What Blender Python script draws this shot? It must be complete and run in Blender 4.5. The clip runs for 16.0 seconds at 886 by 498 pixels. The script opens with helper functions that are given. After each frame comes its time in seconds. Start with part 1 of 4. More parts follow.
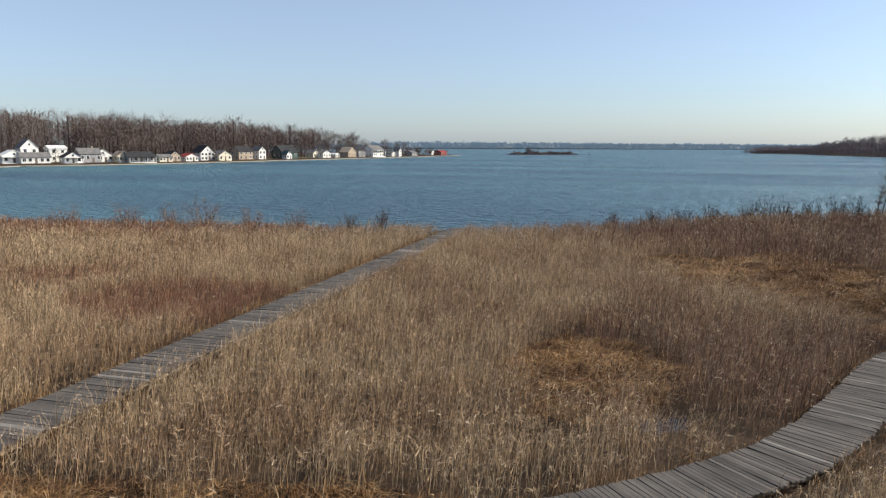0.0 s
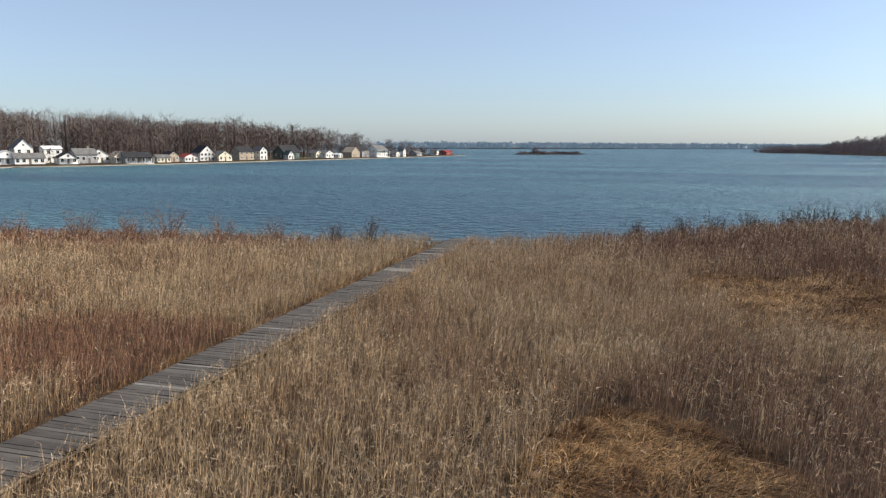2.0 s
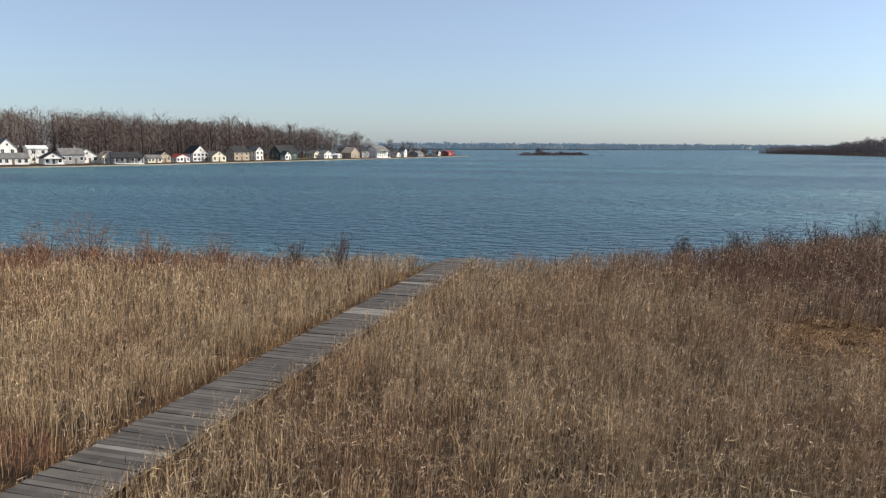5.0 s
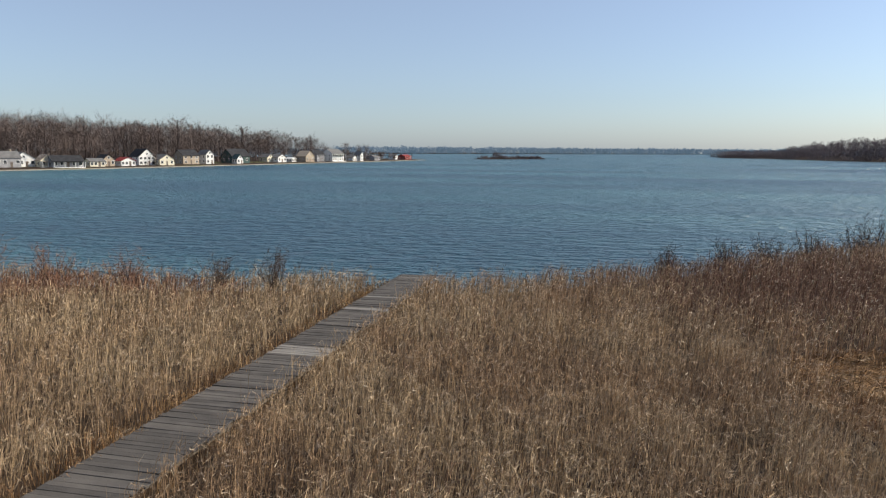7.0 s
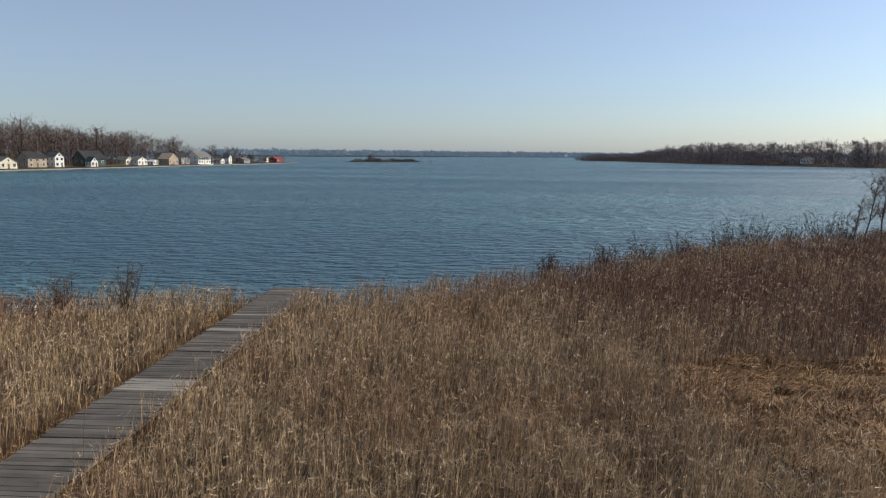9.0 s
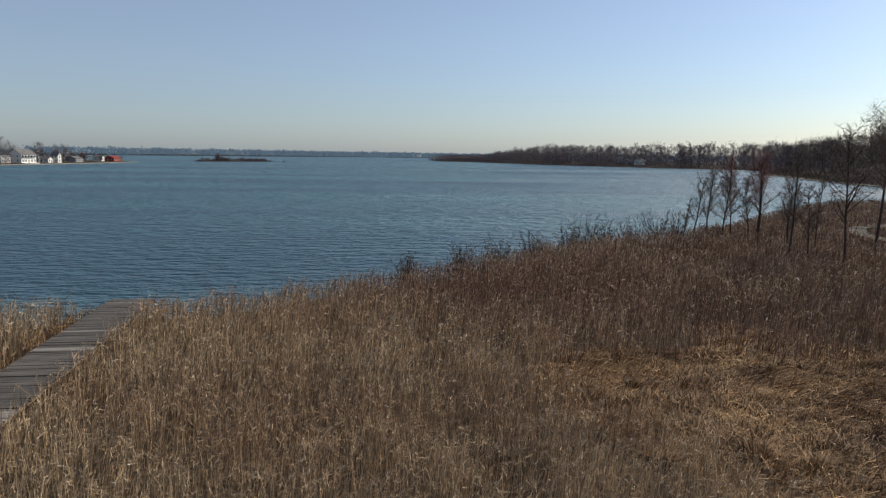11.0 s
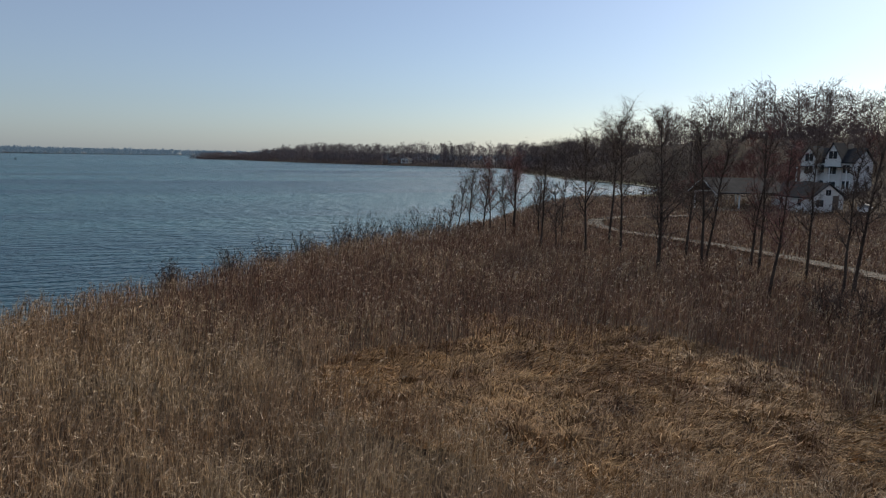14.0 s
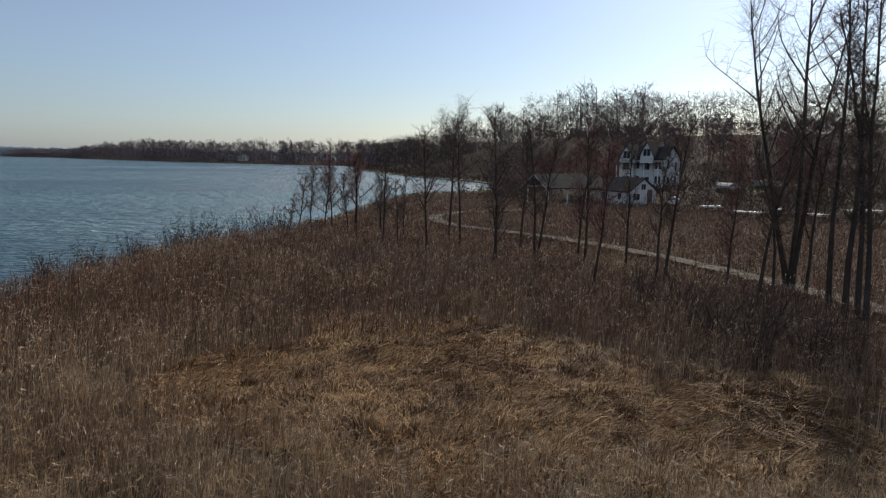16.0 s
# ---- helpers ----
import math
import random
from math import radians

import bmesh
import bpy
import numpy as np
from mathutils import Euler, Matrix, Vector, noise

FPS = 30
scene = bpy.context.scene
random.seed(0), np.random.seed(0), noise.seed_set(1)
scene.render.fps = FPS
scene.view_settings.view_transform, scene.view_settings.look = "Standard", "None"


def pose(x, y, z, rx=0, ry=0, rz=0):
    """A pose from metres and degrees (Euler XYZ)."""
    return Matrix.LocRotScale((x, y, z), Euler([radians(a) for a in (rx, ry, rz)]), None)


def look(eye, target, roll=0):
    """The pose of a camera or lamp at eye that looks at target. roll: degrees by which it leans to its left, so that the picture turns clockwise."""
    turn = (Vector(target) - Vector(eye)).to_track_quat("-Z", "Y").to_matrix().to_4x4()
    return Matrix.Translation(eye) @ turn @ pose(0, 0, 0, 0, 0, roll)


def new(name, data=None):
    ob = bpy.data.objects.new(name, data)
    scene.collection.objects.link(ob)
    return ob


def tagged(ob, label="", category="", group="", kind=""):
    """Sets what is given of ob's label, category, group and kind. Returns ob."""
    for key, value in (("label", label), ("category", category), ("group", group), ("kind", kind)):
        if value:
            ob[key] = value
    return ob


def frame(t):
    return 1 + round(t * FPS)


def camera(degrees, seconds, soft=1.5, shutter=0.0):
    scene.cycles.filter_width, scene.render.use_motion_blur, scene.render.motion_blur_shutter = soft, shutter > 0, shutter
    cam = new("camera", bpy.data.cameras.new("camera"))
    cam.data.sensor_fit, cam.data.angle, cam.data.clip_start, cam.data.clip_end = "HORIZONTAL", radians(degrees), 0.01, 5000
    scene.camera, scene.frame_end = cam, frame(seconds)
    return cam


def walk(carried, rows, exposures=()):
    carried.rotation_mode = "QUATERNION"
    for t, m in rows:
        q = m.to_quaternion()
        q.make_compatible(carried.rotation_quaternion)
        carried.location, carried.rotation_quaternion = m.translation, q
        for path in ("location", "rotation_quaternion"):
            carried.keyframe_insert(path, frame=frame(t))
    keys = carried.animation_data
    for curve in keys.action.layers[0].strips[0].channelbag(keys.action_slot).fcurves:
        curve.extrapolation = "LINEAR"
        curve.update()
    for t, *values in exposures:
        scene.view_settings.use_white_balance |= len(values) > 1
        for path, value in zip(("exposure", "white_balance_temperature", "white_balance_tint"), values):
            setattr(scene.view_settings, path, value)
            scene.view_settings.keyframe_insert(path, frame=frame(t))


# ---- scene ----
PATH = [
    (0, (15.829, -62.579, 7.359), (15.293, -60.674, 7.074), 0.2),
    (0.5, (15.339, -60.492, 7.429), (14.798, -58.588, 7.142), -0.0),
    (1.5, (14.485, -56.254, 7.294), (13.936, -54.352, 7.006), 0.0),
    (2, (14.048, -54.183, 7.227), (13.496, -52.282, 6.942), 0.1),
    (2.5, (13.637, -52.085, 7.166), (13.079, -50.186, 6.881), 0.0),
    (3, (13.13, -50.017, 7.097), (12.57, -48.118, 6.813), 0.1),
    (3.5, (12.656, -48.104, 7.042), (12.093, -46.206, 6.76), 0.3),
    (4, (12.248, -46.242, 6.999), (11.682, -44.345, 6.715), 0.1),
    (6.3, (10.132, -37.748, 6.672), (9.607, -35.838, 6.395), 0.2),
    (6.5, (10.048, -37.325, 6.662), (9.537, -35.411, 6.386), 0.1),
    (7, (9.813, -36.434, 6.623), (9.368, -34.503, 6.352), 0.2),
    (7.5, (9.609, -35.704, 6.609), (9.255, -33.754, 6.341), 0.3),
    (8, (9.479, -35.122, 6.608), (9.214, -33.157, 6.342), 0.3),
    (8.5, (9.382, -34.677, 6.616), (9.194, -32.704, 6.352), 0.4),
    (9, (9.296, -34.369, 6.635), (9.196, -32.389, 6.373), 0.3),
    (11.5, (9.233, -33.7, 6.726), (9.64, -31.758, 6.469), 0.7),
    (12, (9.252, -33.61, 6.747), (9.762, -31.693, 6.491), 0.7),
    (12.5, (9.275, -33.568, 6.75), (9.884, -31.681, 6.493), 0.8),
    (13, (9.276, -33.547, 6.763), (9.981, -31.693, 6.507), 0.8),
    (13.5, (9.268, -33.582, 6.789), (10.07, -31.768, 6.533), 0.9),
    (14, (9.296, -33.608, 6.785), (10.201, -31.843, 6.53), 0.9),
    (14.5, (9.29, -33.645, 6.781), (10.307, -31.942, 6.527), 1.0),
    (15, (9.289, -33.692, 6.783), (10.398, -32.048, 6.528), 1.0),
    (15.5, (9.328, -33.719, 6.755), (10.522, -32.135, 6.501), 1.0),
    (16, (9.344, -33.742, 6.724), (10.614, -32.218, 6.469), 0.9),
]
cam = camera(64.0, 16.0, soft=1.25)
walk(cam, [(t, look(eye, target, roll)) for t, eye, target, roll in PATH],
     exposures=[(0.0, 0.86), (6.0, 0.76), (9.0, 0.52), (12.5, 0.27), (16.0, 0.14)])

# ---- light ----
SUN_AZ = radians(68)      # from +y towards +x
SUN_EL = radians(34)
world = bpy.data.worlds.new("sky")
scene.world = world
world.use_nodes = True
wn = world.node_tree
sky = wn.nodes.new("ShaderNodeTexSky")
sky.sky_type = "NISHITA"
sky.sun_disc = False
sky.sun_elevation, sky.sun_rotation = SUN_EL, SUN_AZ
sky.air_density, sky.dust_density, sky.ozone_density = 1.0, 0.9, 2.4
tone = wn.nodes.new("ShaderNodeHueSaturation")
tone.inputs["Saturation"].default_value = 0.8
tint = wn.nodes.new("ShaderNodeMix")
tint.data_type, tint.blend_type = "RGBA", "MULTIPLY"
tint.inputs["Factor"].default_value = 1.0
tint.inputs["B"].default_value = (0.94, 1.0, 1.08, 1)
wn.links.new(sky.outputs[0], tone.inputs["Color"])
wn.links.new(tone.outputs[0], tint.inputs["A"])
haze = wn.nodes.new("ShaderNodeMix")      # even spring haze over the whole sky
haze.data_type = "RGBA"
haze.inputs["Factor"].default_value = 0.36
haze.inputs["B"].default_value = (4.2, 4.95, 6.0, 1)
dim = wn.nodes.new("ShaderNodeVectorMath")      # clear air away from the sun, bright air towards it
dim.operation = "SCALE"
dim.inputs["Scale"].default_value = 0.2
deep = wn.nodes.new("ShaderNodeMix")
deep.data_type, deep.blend_type = "RGBA", "MULTIPLY"
deep.inputs["Factor"].default_value = 0.34
wn.links.new(tint.outputs["Result"], dim.inputs[0])
wn.links.new(tint.outputs["Result"], deep.inputs["A"])
wn.links.new(dim.outputs[0], deep.inputs["B"])
wn.links.new(deep.outputs["Result"], haze.inputs["A"])
wn.links.new(haze.outputs["Result"], wn.nodes["Background"].inputs[0])
wn.nodes["Background"].inputs[1].default_value = 0.077
sun = new("sun", bpy.data.lights.new("sun", "SUN"))
sun.data.energy, sun.data.angle, sun.data.color = 3.5, radians(0.6), (1.0, 0.90, 0.735)
sun_dir = Vector((math.sin(SUN_AZ) * math.cos(SUN_EL), math.cos(SUN_AZ) * math.cos(SUN_EL), math.sin(SUN_EL)))
sun.matrix_world = look(sun_dir * 300, (0, 0, 0))


# ---- materials ----
def mat(name, low, high, rough=0.8, scale=3.0, island=0.0, fine=40.0, bump=0.3, spec=0.3, metal=0.0, patch=None, obj_random=0.0, thin=0.0):
    """Two-tone surface: noise at two scales, optional random per piece, bump."""
    m = bpy.data.materials.new(name)
    m.use_nodes = True
    t = m.node_tree
    b = t.nodes["Principled BSDF"]
    b.inputs["Roughness"].default_value = rough
    b.inputs["Specular IOR Level"].default_value = spec
    b.inputs["Metallic"].default_value = metal
    geo = t.nodes.new("ShaderNodeNewGeometry")
    n1, n2 = t.nodes.new("ShaderNodeTexNoise"), t.nodes.new("ShaderNodeTexNoise")
    n1.inputs["Scale"].default_value, n2.inputs["Scale"].default_value = scale, fine
    n1.inputs["Detail"].default_value = 4
    t.links.new(geo.outputs["Position"], n1.inputs["Vector"])
    t.links.new(geo.outputs["Position"], n2.inputs["Vector"])

    def math_node(op, a, c):
        k = t.nodes.new("ShaderNodeMath")
        k.operation = op
        for i, v in enumerate((a, c)):
            if isinstance(v, (int, float)):
                k.inputs[i].default_value = v
            else:
                t.links.new(v, k.inputs[i])
        return k.outputs[0]
    f = math_node("ADD", math_node("MULTIPLY", n1.outputs["Fac"], 0.65), math_node("MULTIPLY", n2.outputs["Fac"], 0.35))
    f = math_node("ADD", math_node("MULTIPLY", math_node("SUBTRACT", f, 0.5), 2.2), 0.5)
    if island:
        f = math_node("ADD", math_node("MULTIPLY", f, 1 - island), math_node("MULTIPLY", geo.outputs["Random Per Island"], island))
    if obj_random:
        info = t.nodes.new("ShaderNodeObjectInfo")
        f = math_node("ADD", math_node("MULTIPLY", f, 1 - obj_random), math_node("MULTIPLY", info.outputs["Random"], obj_random))
    ramp = t.nodes.new("ShaderNodeValToRGB")
    ramp.color_ramp.elements[0].color, ramp.color_ramp.elements[1].color = (*low, 1), (*high, 1)
    ramp.color_ramp.elements[0].position, ramp.color_ramp.elements[1].position = 0.1, 0.9
    t.links.new(f, ramp.inputs[0])
    out = ramp.outputs[0]
    if patch:
        n3 = t.nodes.new("ShaderNodeTexNoise")
        n3.inputs["Scale"].default_value = patch[1]
        n3.inputs["Detail"].default_value = 3
        t.links.new(geo.outputs["Position"], n3.inputs["Vector"])
        r3 = t.nodes.new("ShaderNodeMapRange")
        r3.inputs["From Min"].default_value, r3.inputs["From Max"].default_value = 0.42, 0.62
        t.links.new(n3.outputs["Fac"], r3.inputs["Value"])
        mx = t.nodes.new("ShaderNodeMix")
        mx.data_type = "RGBA"
        mx.blend_type = "MULTIPLY"
        mx.inputs["B"].default_value = (*patch[0], 1)
        t.links.new(r3.outputs[0], mx.inputs["Factor"])
        t.links.new(out, mx.inputs["A"])
        out = mx.outputs["Result"]
    t.links.new(out, b.inputs["Base Color"])
    if thin:
        tl, ms = t.nodes.new("ShaderNodeBsdfTranslucent"), t.nodes.new("ShaderNodeMixShader")
        ms.inputs[0].default_value = thin
        t.links.new(out, tl.inputs[0])
        t.links.new(b.outputs[0], ms.inputs[1])
        t.links.new(tl.outputs[0], ms.inputs[2])
        t.links.new(ms.outputs[0], t.nodes["Material Output"].inputs["Surface"])
    if bump:
        bp = t.nodes.new("ShaderNodeBump")
        bp.inputs["Strength"].default_value = bump
        bp.inputs["Distance"].default_value = 0.02
        t.links.new(n2.outputs["Fac"], bp.inputs["Height"])
        t.links.new(bp.outputs[0], b.inputs["Normal"])
    return m


M_STRAW = mat("straw_reed", (0.105, 0.073, 0.045), (0.73, 0.535, 0.325), 0.75, 0.35, 0.66, 6, 0, 0.25, patch=((0.74, 0.67, 0.65), 0.16), thin=0.06)
M_LEAF = mat("dry_reed_leaf", (0.40, 0.295, 0.19), (0.80, 0.64, 0.46), 0.6, 0.5, 0.7, 6, 0, 0.35, thin=0.2)
M_BROWN = mat("brown_reed", (0.088, 0.051, 0.036), (0.395, 0.24, 0.155), 0.8, 0.3, 0.62, 6, 0, 0.2, patch=((0.78, 0.72, 0.72), 0.2))
M_GOLD = mat("golden_sedge", (0.070, 0.035, 0.016), (0.57, 0.345, 0.152), 0.7, 0.5, 0.6, 6, 0, 0.3, patch=((0.55, 0.48, 0.45), 0.45))
M_RED = mat("russet_shrub", (0.10, 0.050, 0.034), (0.38, 0.205, 0.125), 0.8, 0.4, 0.6, 6, 0, 0.2)
M_PLUME = mat("seed_plume", (0.36, 0.28, 0.19), (0.62, 0.51, 0.38), 0.9, 2, 0.5, 20, 0, 0.1)
M_MUD = mat("marsh_ground", (0.016, 0.011, 0.008), (0.070, 0.046, 0.029), 0.95, 0.9, 0, 14, 0.6, 0.15)
M_PLANK = mat("weathered_plank", (0.048, 0.043, 0.039), (0.135, 0.121, 0.108), 0.85, 1.6, 0, 30, 0.5, 0.2, obj_random=0.5)
M_PLANKJ = mat("weathered_planks_far", (0.06, 0.049, 0.039), (0.135, 0.112, 0.09), 0.95, 1.2, 0.5, 30, 0.3, 0.2)
M_PALE = mat("pale_plank", (0.14, 0.128, 0.115), (0.27, 0.25, 0.225), 0.85, 2, 0, 30, 0.3, 0.2, obj_random=0.4)
M_POST = mat("post_wood", (0.10, 0.08, 0.06), (0.22, 0.18, 0.14), 0.9, 2, 0, 20, 0.4, 0.2)
M_BARK = mat("grey_bark", (0.036, 0.028, 0.024), (0.105, 0.083, 0.068), 0.9, 1.5, 0.2, 25, 0.5, 0.15)
M_TWIG = mat("bare_twigs", (0.06, 0.042, 0.034), (0.17, 0.12, 0.095), 0.9, 0.4, 0.5, 8, 0, 0.1)
M_REDTWIG = mat("budding_twigs", (0.10, 0.046, 0.040), (0.27, 0.13, 0.11), 0.9, 0.4, 0.5, 8, 0, 0.1)
M_WOODS = mat("far_woods", (0.075, 0.057, 0.052), (0.20, 0.155, 0.137), 0.95, 0.05, 0.5, 0.6, 0, 0.1)
# paler, greyer mauve than far_woods: distance haze put into the base colour
M_HAZY = mat("haze_tinted_woods", (0.105, 0.085, 0.088), (0.23, 0.185, 0.185), 0.95, 0.02, 0.4, 0.3, 0, 0.1)
M_HILL = mat("hill_woods_bark", (0.062, 0.043, 0.040), (0.19, 0.138, 0.126), 0.95, 0.05, 0.5, 0.6, 0, 0.1)
M_DIST = mat("treeline_haze_glow", (0.11, 0.125, 0.15), (0.17, 0.19, 0.225), 1.0, 0.01, 0.3, 0.1, 0, 0.0)
# kilometres of spring haze before the farthest shore, painted in as blue and glow
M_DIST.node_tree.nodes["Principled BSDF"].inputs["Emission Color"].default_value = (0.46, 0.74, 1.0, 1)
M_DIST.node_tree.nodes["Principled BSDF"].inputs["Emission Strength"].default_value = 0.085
M_WHITE = mat("white_siding", (0.62, 0.61, 0.58), (0.82, 0.81, 0.78), 0.6, 0.6, 0, 12, 0.1, 0.3)
M_CREAM = mat("cream_siding", (0.55, 0.50, 0.38), (0.74, 0.69, 0.55), 0.6, 0.6, 0, 12, 0.1, 0.3)
M_TAN = mat("tan_siding", (0.30, 0.24, 0.18), (0.45, 0.37, 0.28), 0.7, 0.6, 0, 12, 0.1, 0.3)
M_DKGREEN = mat("dark_green_siding", (0.03, 0.06, 0.055), (0.07, 0.11, 0.10), 0.7, 0.6, 0, 12, 0.1, 0.3)
M_GREYS = mat("grey_siding", (0.22, 0.22, 0.23), (0.36, 0.36, 0.37), 0.7, 0.6, 0, 12, 0.1, 0.3)
M_REDS = mat("red_siding", (0.20, 0.028, 0.024), (0.30, 0.05, 0.04), 0.7, 0.6, 0, 12, 0.1, 0.2)
M_ROOF = mat("grey_shingle", (0.09, 0.088, 0.088), (0.20, 0.195, 0.19), 0.9, 0.8, 0, 6, 0.4, 0.2)
M_ROOFD = mat("dark_shingle", (0.022, 0.023, 0.026), (0.058, 0.058, 0.062), 0.95, 0.8, 0, 6, 0.4, 0.08)
M_TRIM = mat("white_trim", (0.72, 0.72, 0.70), (0.85, 0.85, 0.83), 0.5, 2, 0, 20, 0.05, 0.3)
M_DOOR = mat("painted_door", (0.10, 0.08, 0.07), (0.2, 0.16, 0.13), 0.5, 2, 0, 20, 0.05, 0.3)
M_LAWN = mat("lawn_grass", (0.06, 0.075, 0.022), (0.17, 0.17, 0.065), 0.9, 0.2, 0, 4, 0.4, 0.15)
M_SAND = mat("shore_stone", (0.17, 0.155, 0.125), (0.36, 0.33, 0.275), 0.9, 0.5, 0, 5, 0.4, 0.2)
M_PEAT = mat("peaty_puddle_water", (0.007, 0.006, 0.005), (0.018, 0.014, 0.011), 0.07, 0.8, 0, 6, 0.05, 0.5)


def glass_mat():
    m = bpy.data.materials.new("window_glass")
    m.use_nodes = True
    b = m.node_tree.nodes["Principled BSDF"]
    b.inputs["Base Color"].default_value = (0.03, 0.035, 0.04, 1)
    b.inputs["Roughness"].default_value = 0.06
    return m


M_GLASS = glass_mat()


def water_mat():
    m = bpy.data.materials.new("lake_water")
    m.use_nodes = True
    t = m.node_tree
    b = t.nodes["Principled BSDF"]
    b.inputs["IOR"].default_value = 1.33
    geo = t.nodes.new("ShaderNodeNewGeometry")

    def noise_at(scale, stretch, detail=3.0, turn=0.0):
        mp = t.nodes.new("ShaderNodeMapping")
        mp.inputs["Scale"].default_value = stretch
        mp.inputs["Rotation"].default_value = (0, 0, turn)
        n = t.nodes.new("ShaderNodeTexNoise")
        n.inputs["Scale"].default_value = scale
        n.inputs["Detail"].default_value = detail
        t.links.new(geo.outputs["Position"], mp.inputs["Vector"])
        t.links.new(mp.outputs[0], n.inputs["Vector"])
        return n.outputs["Fac"]
    wind = noise_at(0.012, (0.35, 1.6, 1), 4, 0.15)
    small = noise_at(2.6, (0.8, 1.4, 1), 3, -0.25)
    big = noise_at(0.8, (0.62, 1.45, 1), 3, -0.3)
    add = t.nodes.new("ShaderNodeMath")
    add.operation = "MULTIPLY_ADD"
    add.inputs[1].default_value = 4.2
    t.links.new(big, add.inputs[0])
    t.links.new(small, add.inputs[2])
    strength = t.nodes.new("ShaderNodeMapRange")
    strength.inputs["From Min"].default_value, strength.inputs["From Max"].default_value = 0.35, 0.65
    strength.inputs["To Min"].default_value, strength.inputs["To Max"].default_value = 0.55, 1.0
    t.links.new(wind, strength.inputs["Value"])
    bp = t.nodes.new("ShaderNodeBump")
    bp.inputs["Distance"].default_value = 0.68
    t.links.new(strength.outputs[0], bp.inputs["Strength"])
    t.links.new(add.outputs[0], bp.inputs["Height"])
    t.links.new(bp.outputs[0], b.inputs["Normal"])
    ramp = t.nodes.new("ShaderNodeValToRGB")
    ramp.color_ramp.elements[0].color = (0.021, 0.066, 0.100, 1)
    ramp.color_ramp.elements[1].color = (0.068, 0.172, 0.206, 1)
    ramp.color_ramp.elements[0].position, ramp.color_ramp.elements[1].position = 0.41, 0.59
    t.links.new(wind, ramp.inputs[0])
    t.links.new(ramp.outputs[0], b.inputs["Base Color"])
    b.inputs["Roughness"].default_value = 0.33
    return m


M_WATER = water_mat()


# ---- mesh helpers ----
def mesh_np(name, verts, faces_flat, sizes, material):
    """A mesh from numpy arrays: vertices (n,3), loop indices, and the loop count of each face."""
    me = bpy.data.meshes.new(name)
    verts = np.asarray(verts, dtype=np.float32)
    faces_flat = np.asarray(faces_flat, dtype=np.int32)
    sizes = np.asarray(sizes, dtype=np.int32)
    me.vertices.add(len(verts))
    me.vertices.foreach_set("co", verts.ravel())
    me.loops.add(len(faces_flat))
    me.loops.foreach_set("vertex_index", faces_flat)
    me.polygons.add(len(sizes))
    me.polygons.foreach_set("loop_start", np.concatenate(([0], np.cumsum(sizes)[:-1])).astype(np.int32))
    me.update(calc_edges=True)
    me.materials.append(material)
    return me


def part(name, bm, material, parent=None, label=""):
    me = bpy.data.meshes.new(name)
    bm.to_mesh(me)
    bm.free()
    me.materials.append(material)
    ob = new(name, me)
    ob.parent = parent
    if label:
        tagged(ob, label)
    return ob


def box(bm, x0, x1, y0, y1, z0, z1):
    v = [bm.verts.new(p) for p in ((x0, y0, z0), (x1, y0, z0), (x1, y1, z0), (x0, y1, z0), (x0, y0, z1), (x1, y0, z1), (x1, y1, z1), (x0, y1, z1))]
    for f in ((3, 2, 1, 0), (4, 5, 6, 7), (0, 1, 5, 4), (1, 2, 6, 5), (2, 3, 7, 6), (3, 0, 4, 7)):
        bm.faces.new([v[i] for i in f])
    return bm


def boxed(*args):
    return box(bmesh.new(), *args)


# ---- plan ----
WATER = -0.6
LAKE = [(-205, 125), (-212, 155), (-204, 167), (-196, 187), (-189, 211), (-186, 235), (-180, 263), (-177, 299), (-173, 331), (-170, 373), (-163, 409),
        (-160, 442), (-155, 482), (-153, 540), (-150, 585), (-168, 604), (-420, 720), (-800, 1300), (-900, 2300), (-200, 2850), (700, 3500), (2300, 3700),
        (2200, 2300), (900, 1500), (230, 1180), (160, 1100), (165, 1020), (200, 940), (215, 706), (240, 598), (262, 515), (292, 440), (285, 380), (225, 300),
        (184, 208), (168, 167), (160, 134), (147, 108), (125, 86), (107, 78), (97, 77.7), (83.7, 69), (64.6, 50.8), (52.6, 38.5), (45, 30), (38, 24.2),
        (32.4, 21.5), (24.3, 16.2), (19.6, 11.2), (15.8, 8.2), (12.4, 5.6), (9.3, 3.3), (6.5, 0.9), (4, -0.6), (1.5, -1.2), (-1, -1.2), (-8, -3.2), (-20, -3.6),
        (-42, -6.5), (-70, -14), (-150, -20), (-240, 40)]


def inside(poly, px, py):
    hit = np.zeros(px.shape, bool)
    for (x0, y0), (x1, y1) in zip(poly, poly[1:] + poly[:1]):
        if y0 == y1:
            continue
        cross = ((y0 > py) != (y1 > py)) & (px < (x1 - x0) * (py - y0) / (y1 - y0) + x0)
        hit ^= cross
    return hit


def edge_distance(poly, px, py, closed=True):
    best = np.full(px.shape, 1e9)
    for (x0, y0), (x1, y1) in zip(poly, poly[1:] + (poly[:1] if closed else [])):
        dx, dy = x1 - x0, y1 - y0
        k = np.clip(((px - x0) * dx + (py - y0) * dy) / max(dx * dx + dy * dy, 1e-9), 0, 1)
        best = np.minimum(best, np.hypot(px - x0 - k * dx, py - y0 - k * dy))
    return best


def shore(px, py):
    """Metres from the lake's edge, positive on land."""
    d = edge_distance(LAKE, px, py)
    return np.where(inside(LAKE, px, py), -d, d)


def step(v, a, b):
    k = np.clip((v - a) / (b - a), 0, 1)
    return k * k * (3 - 2 * k)


POOL = (17.7, -42.4)


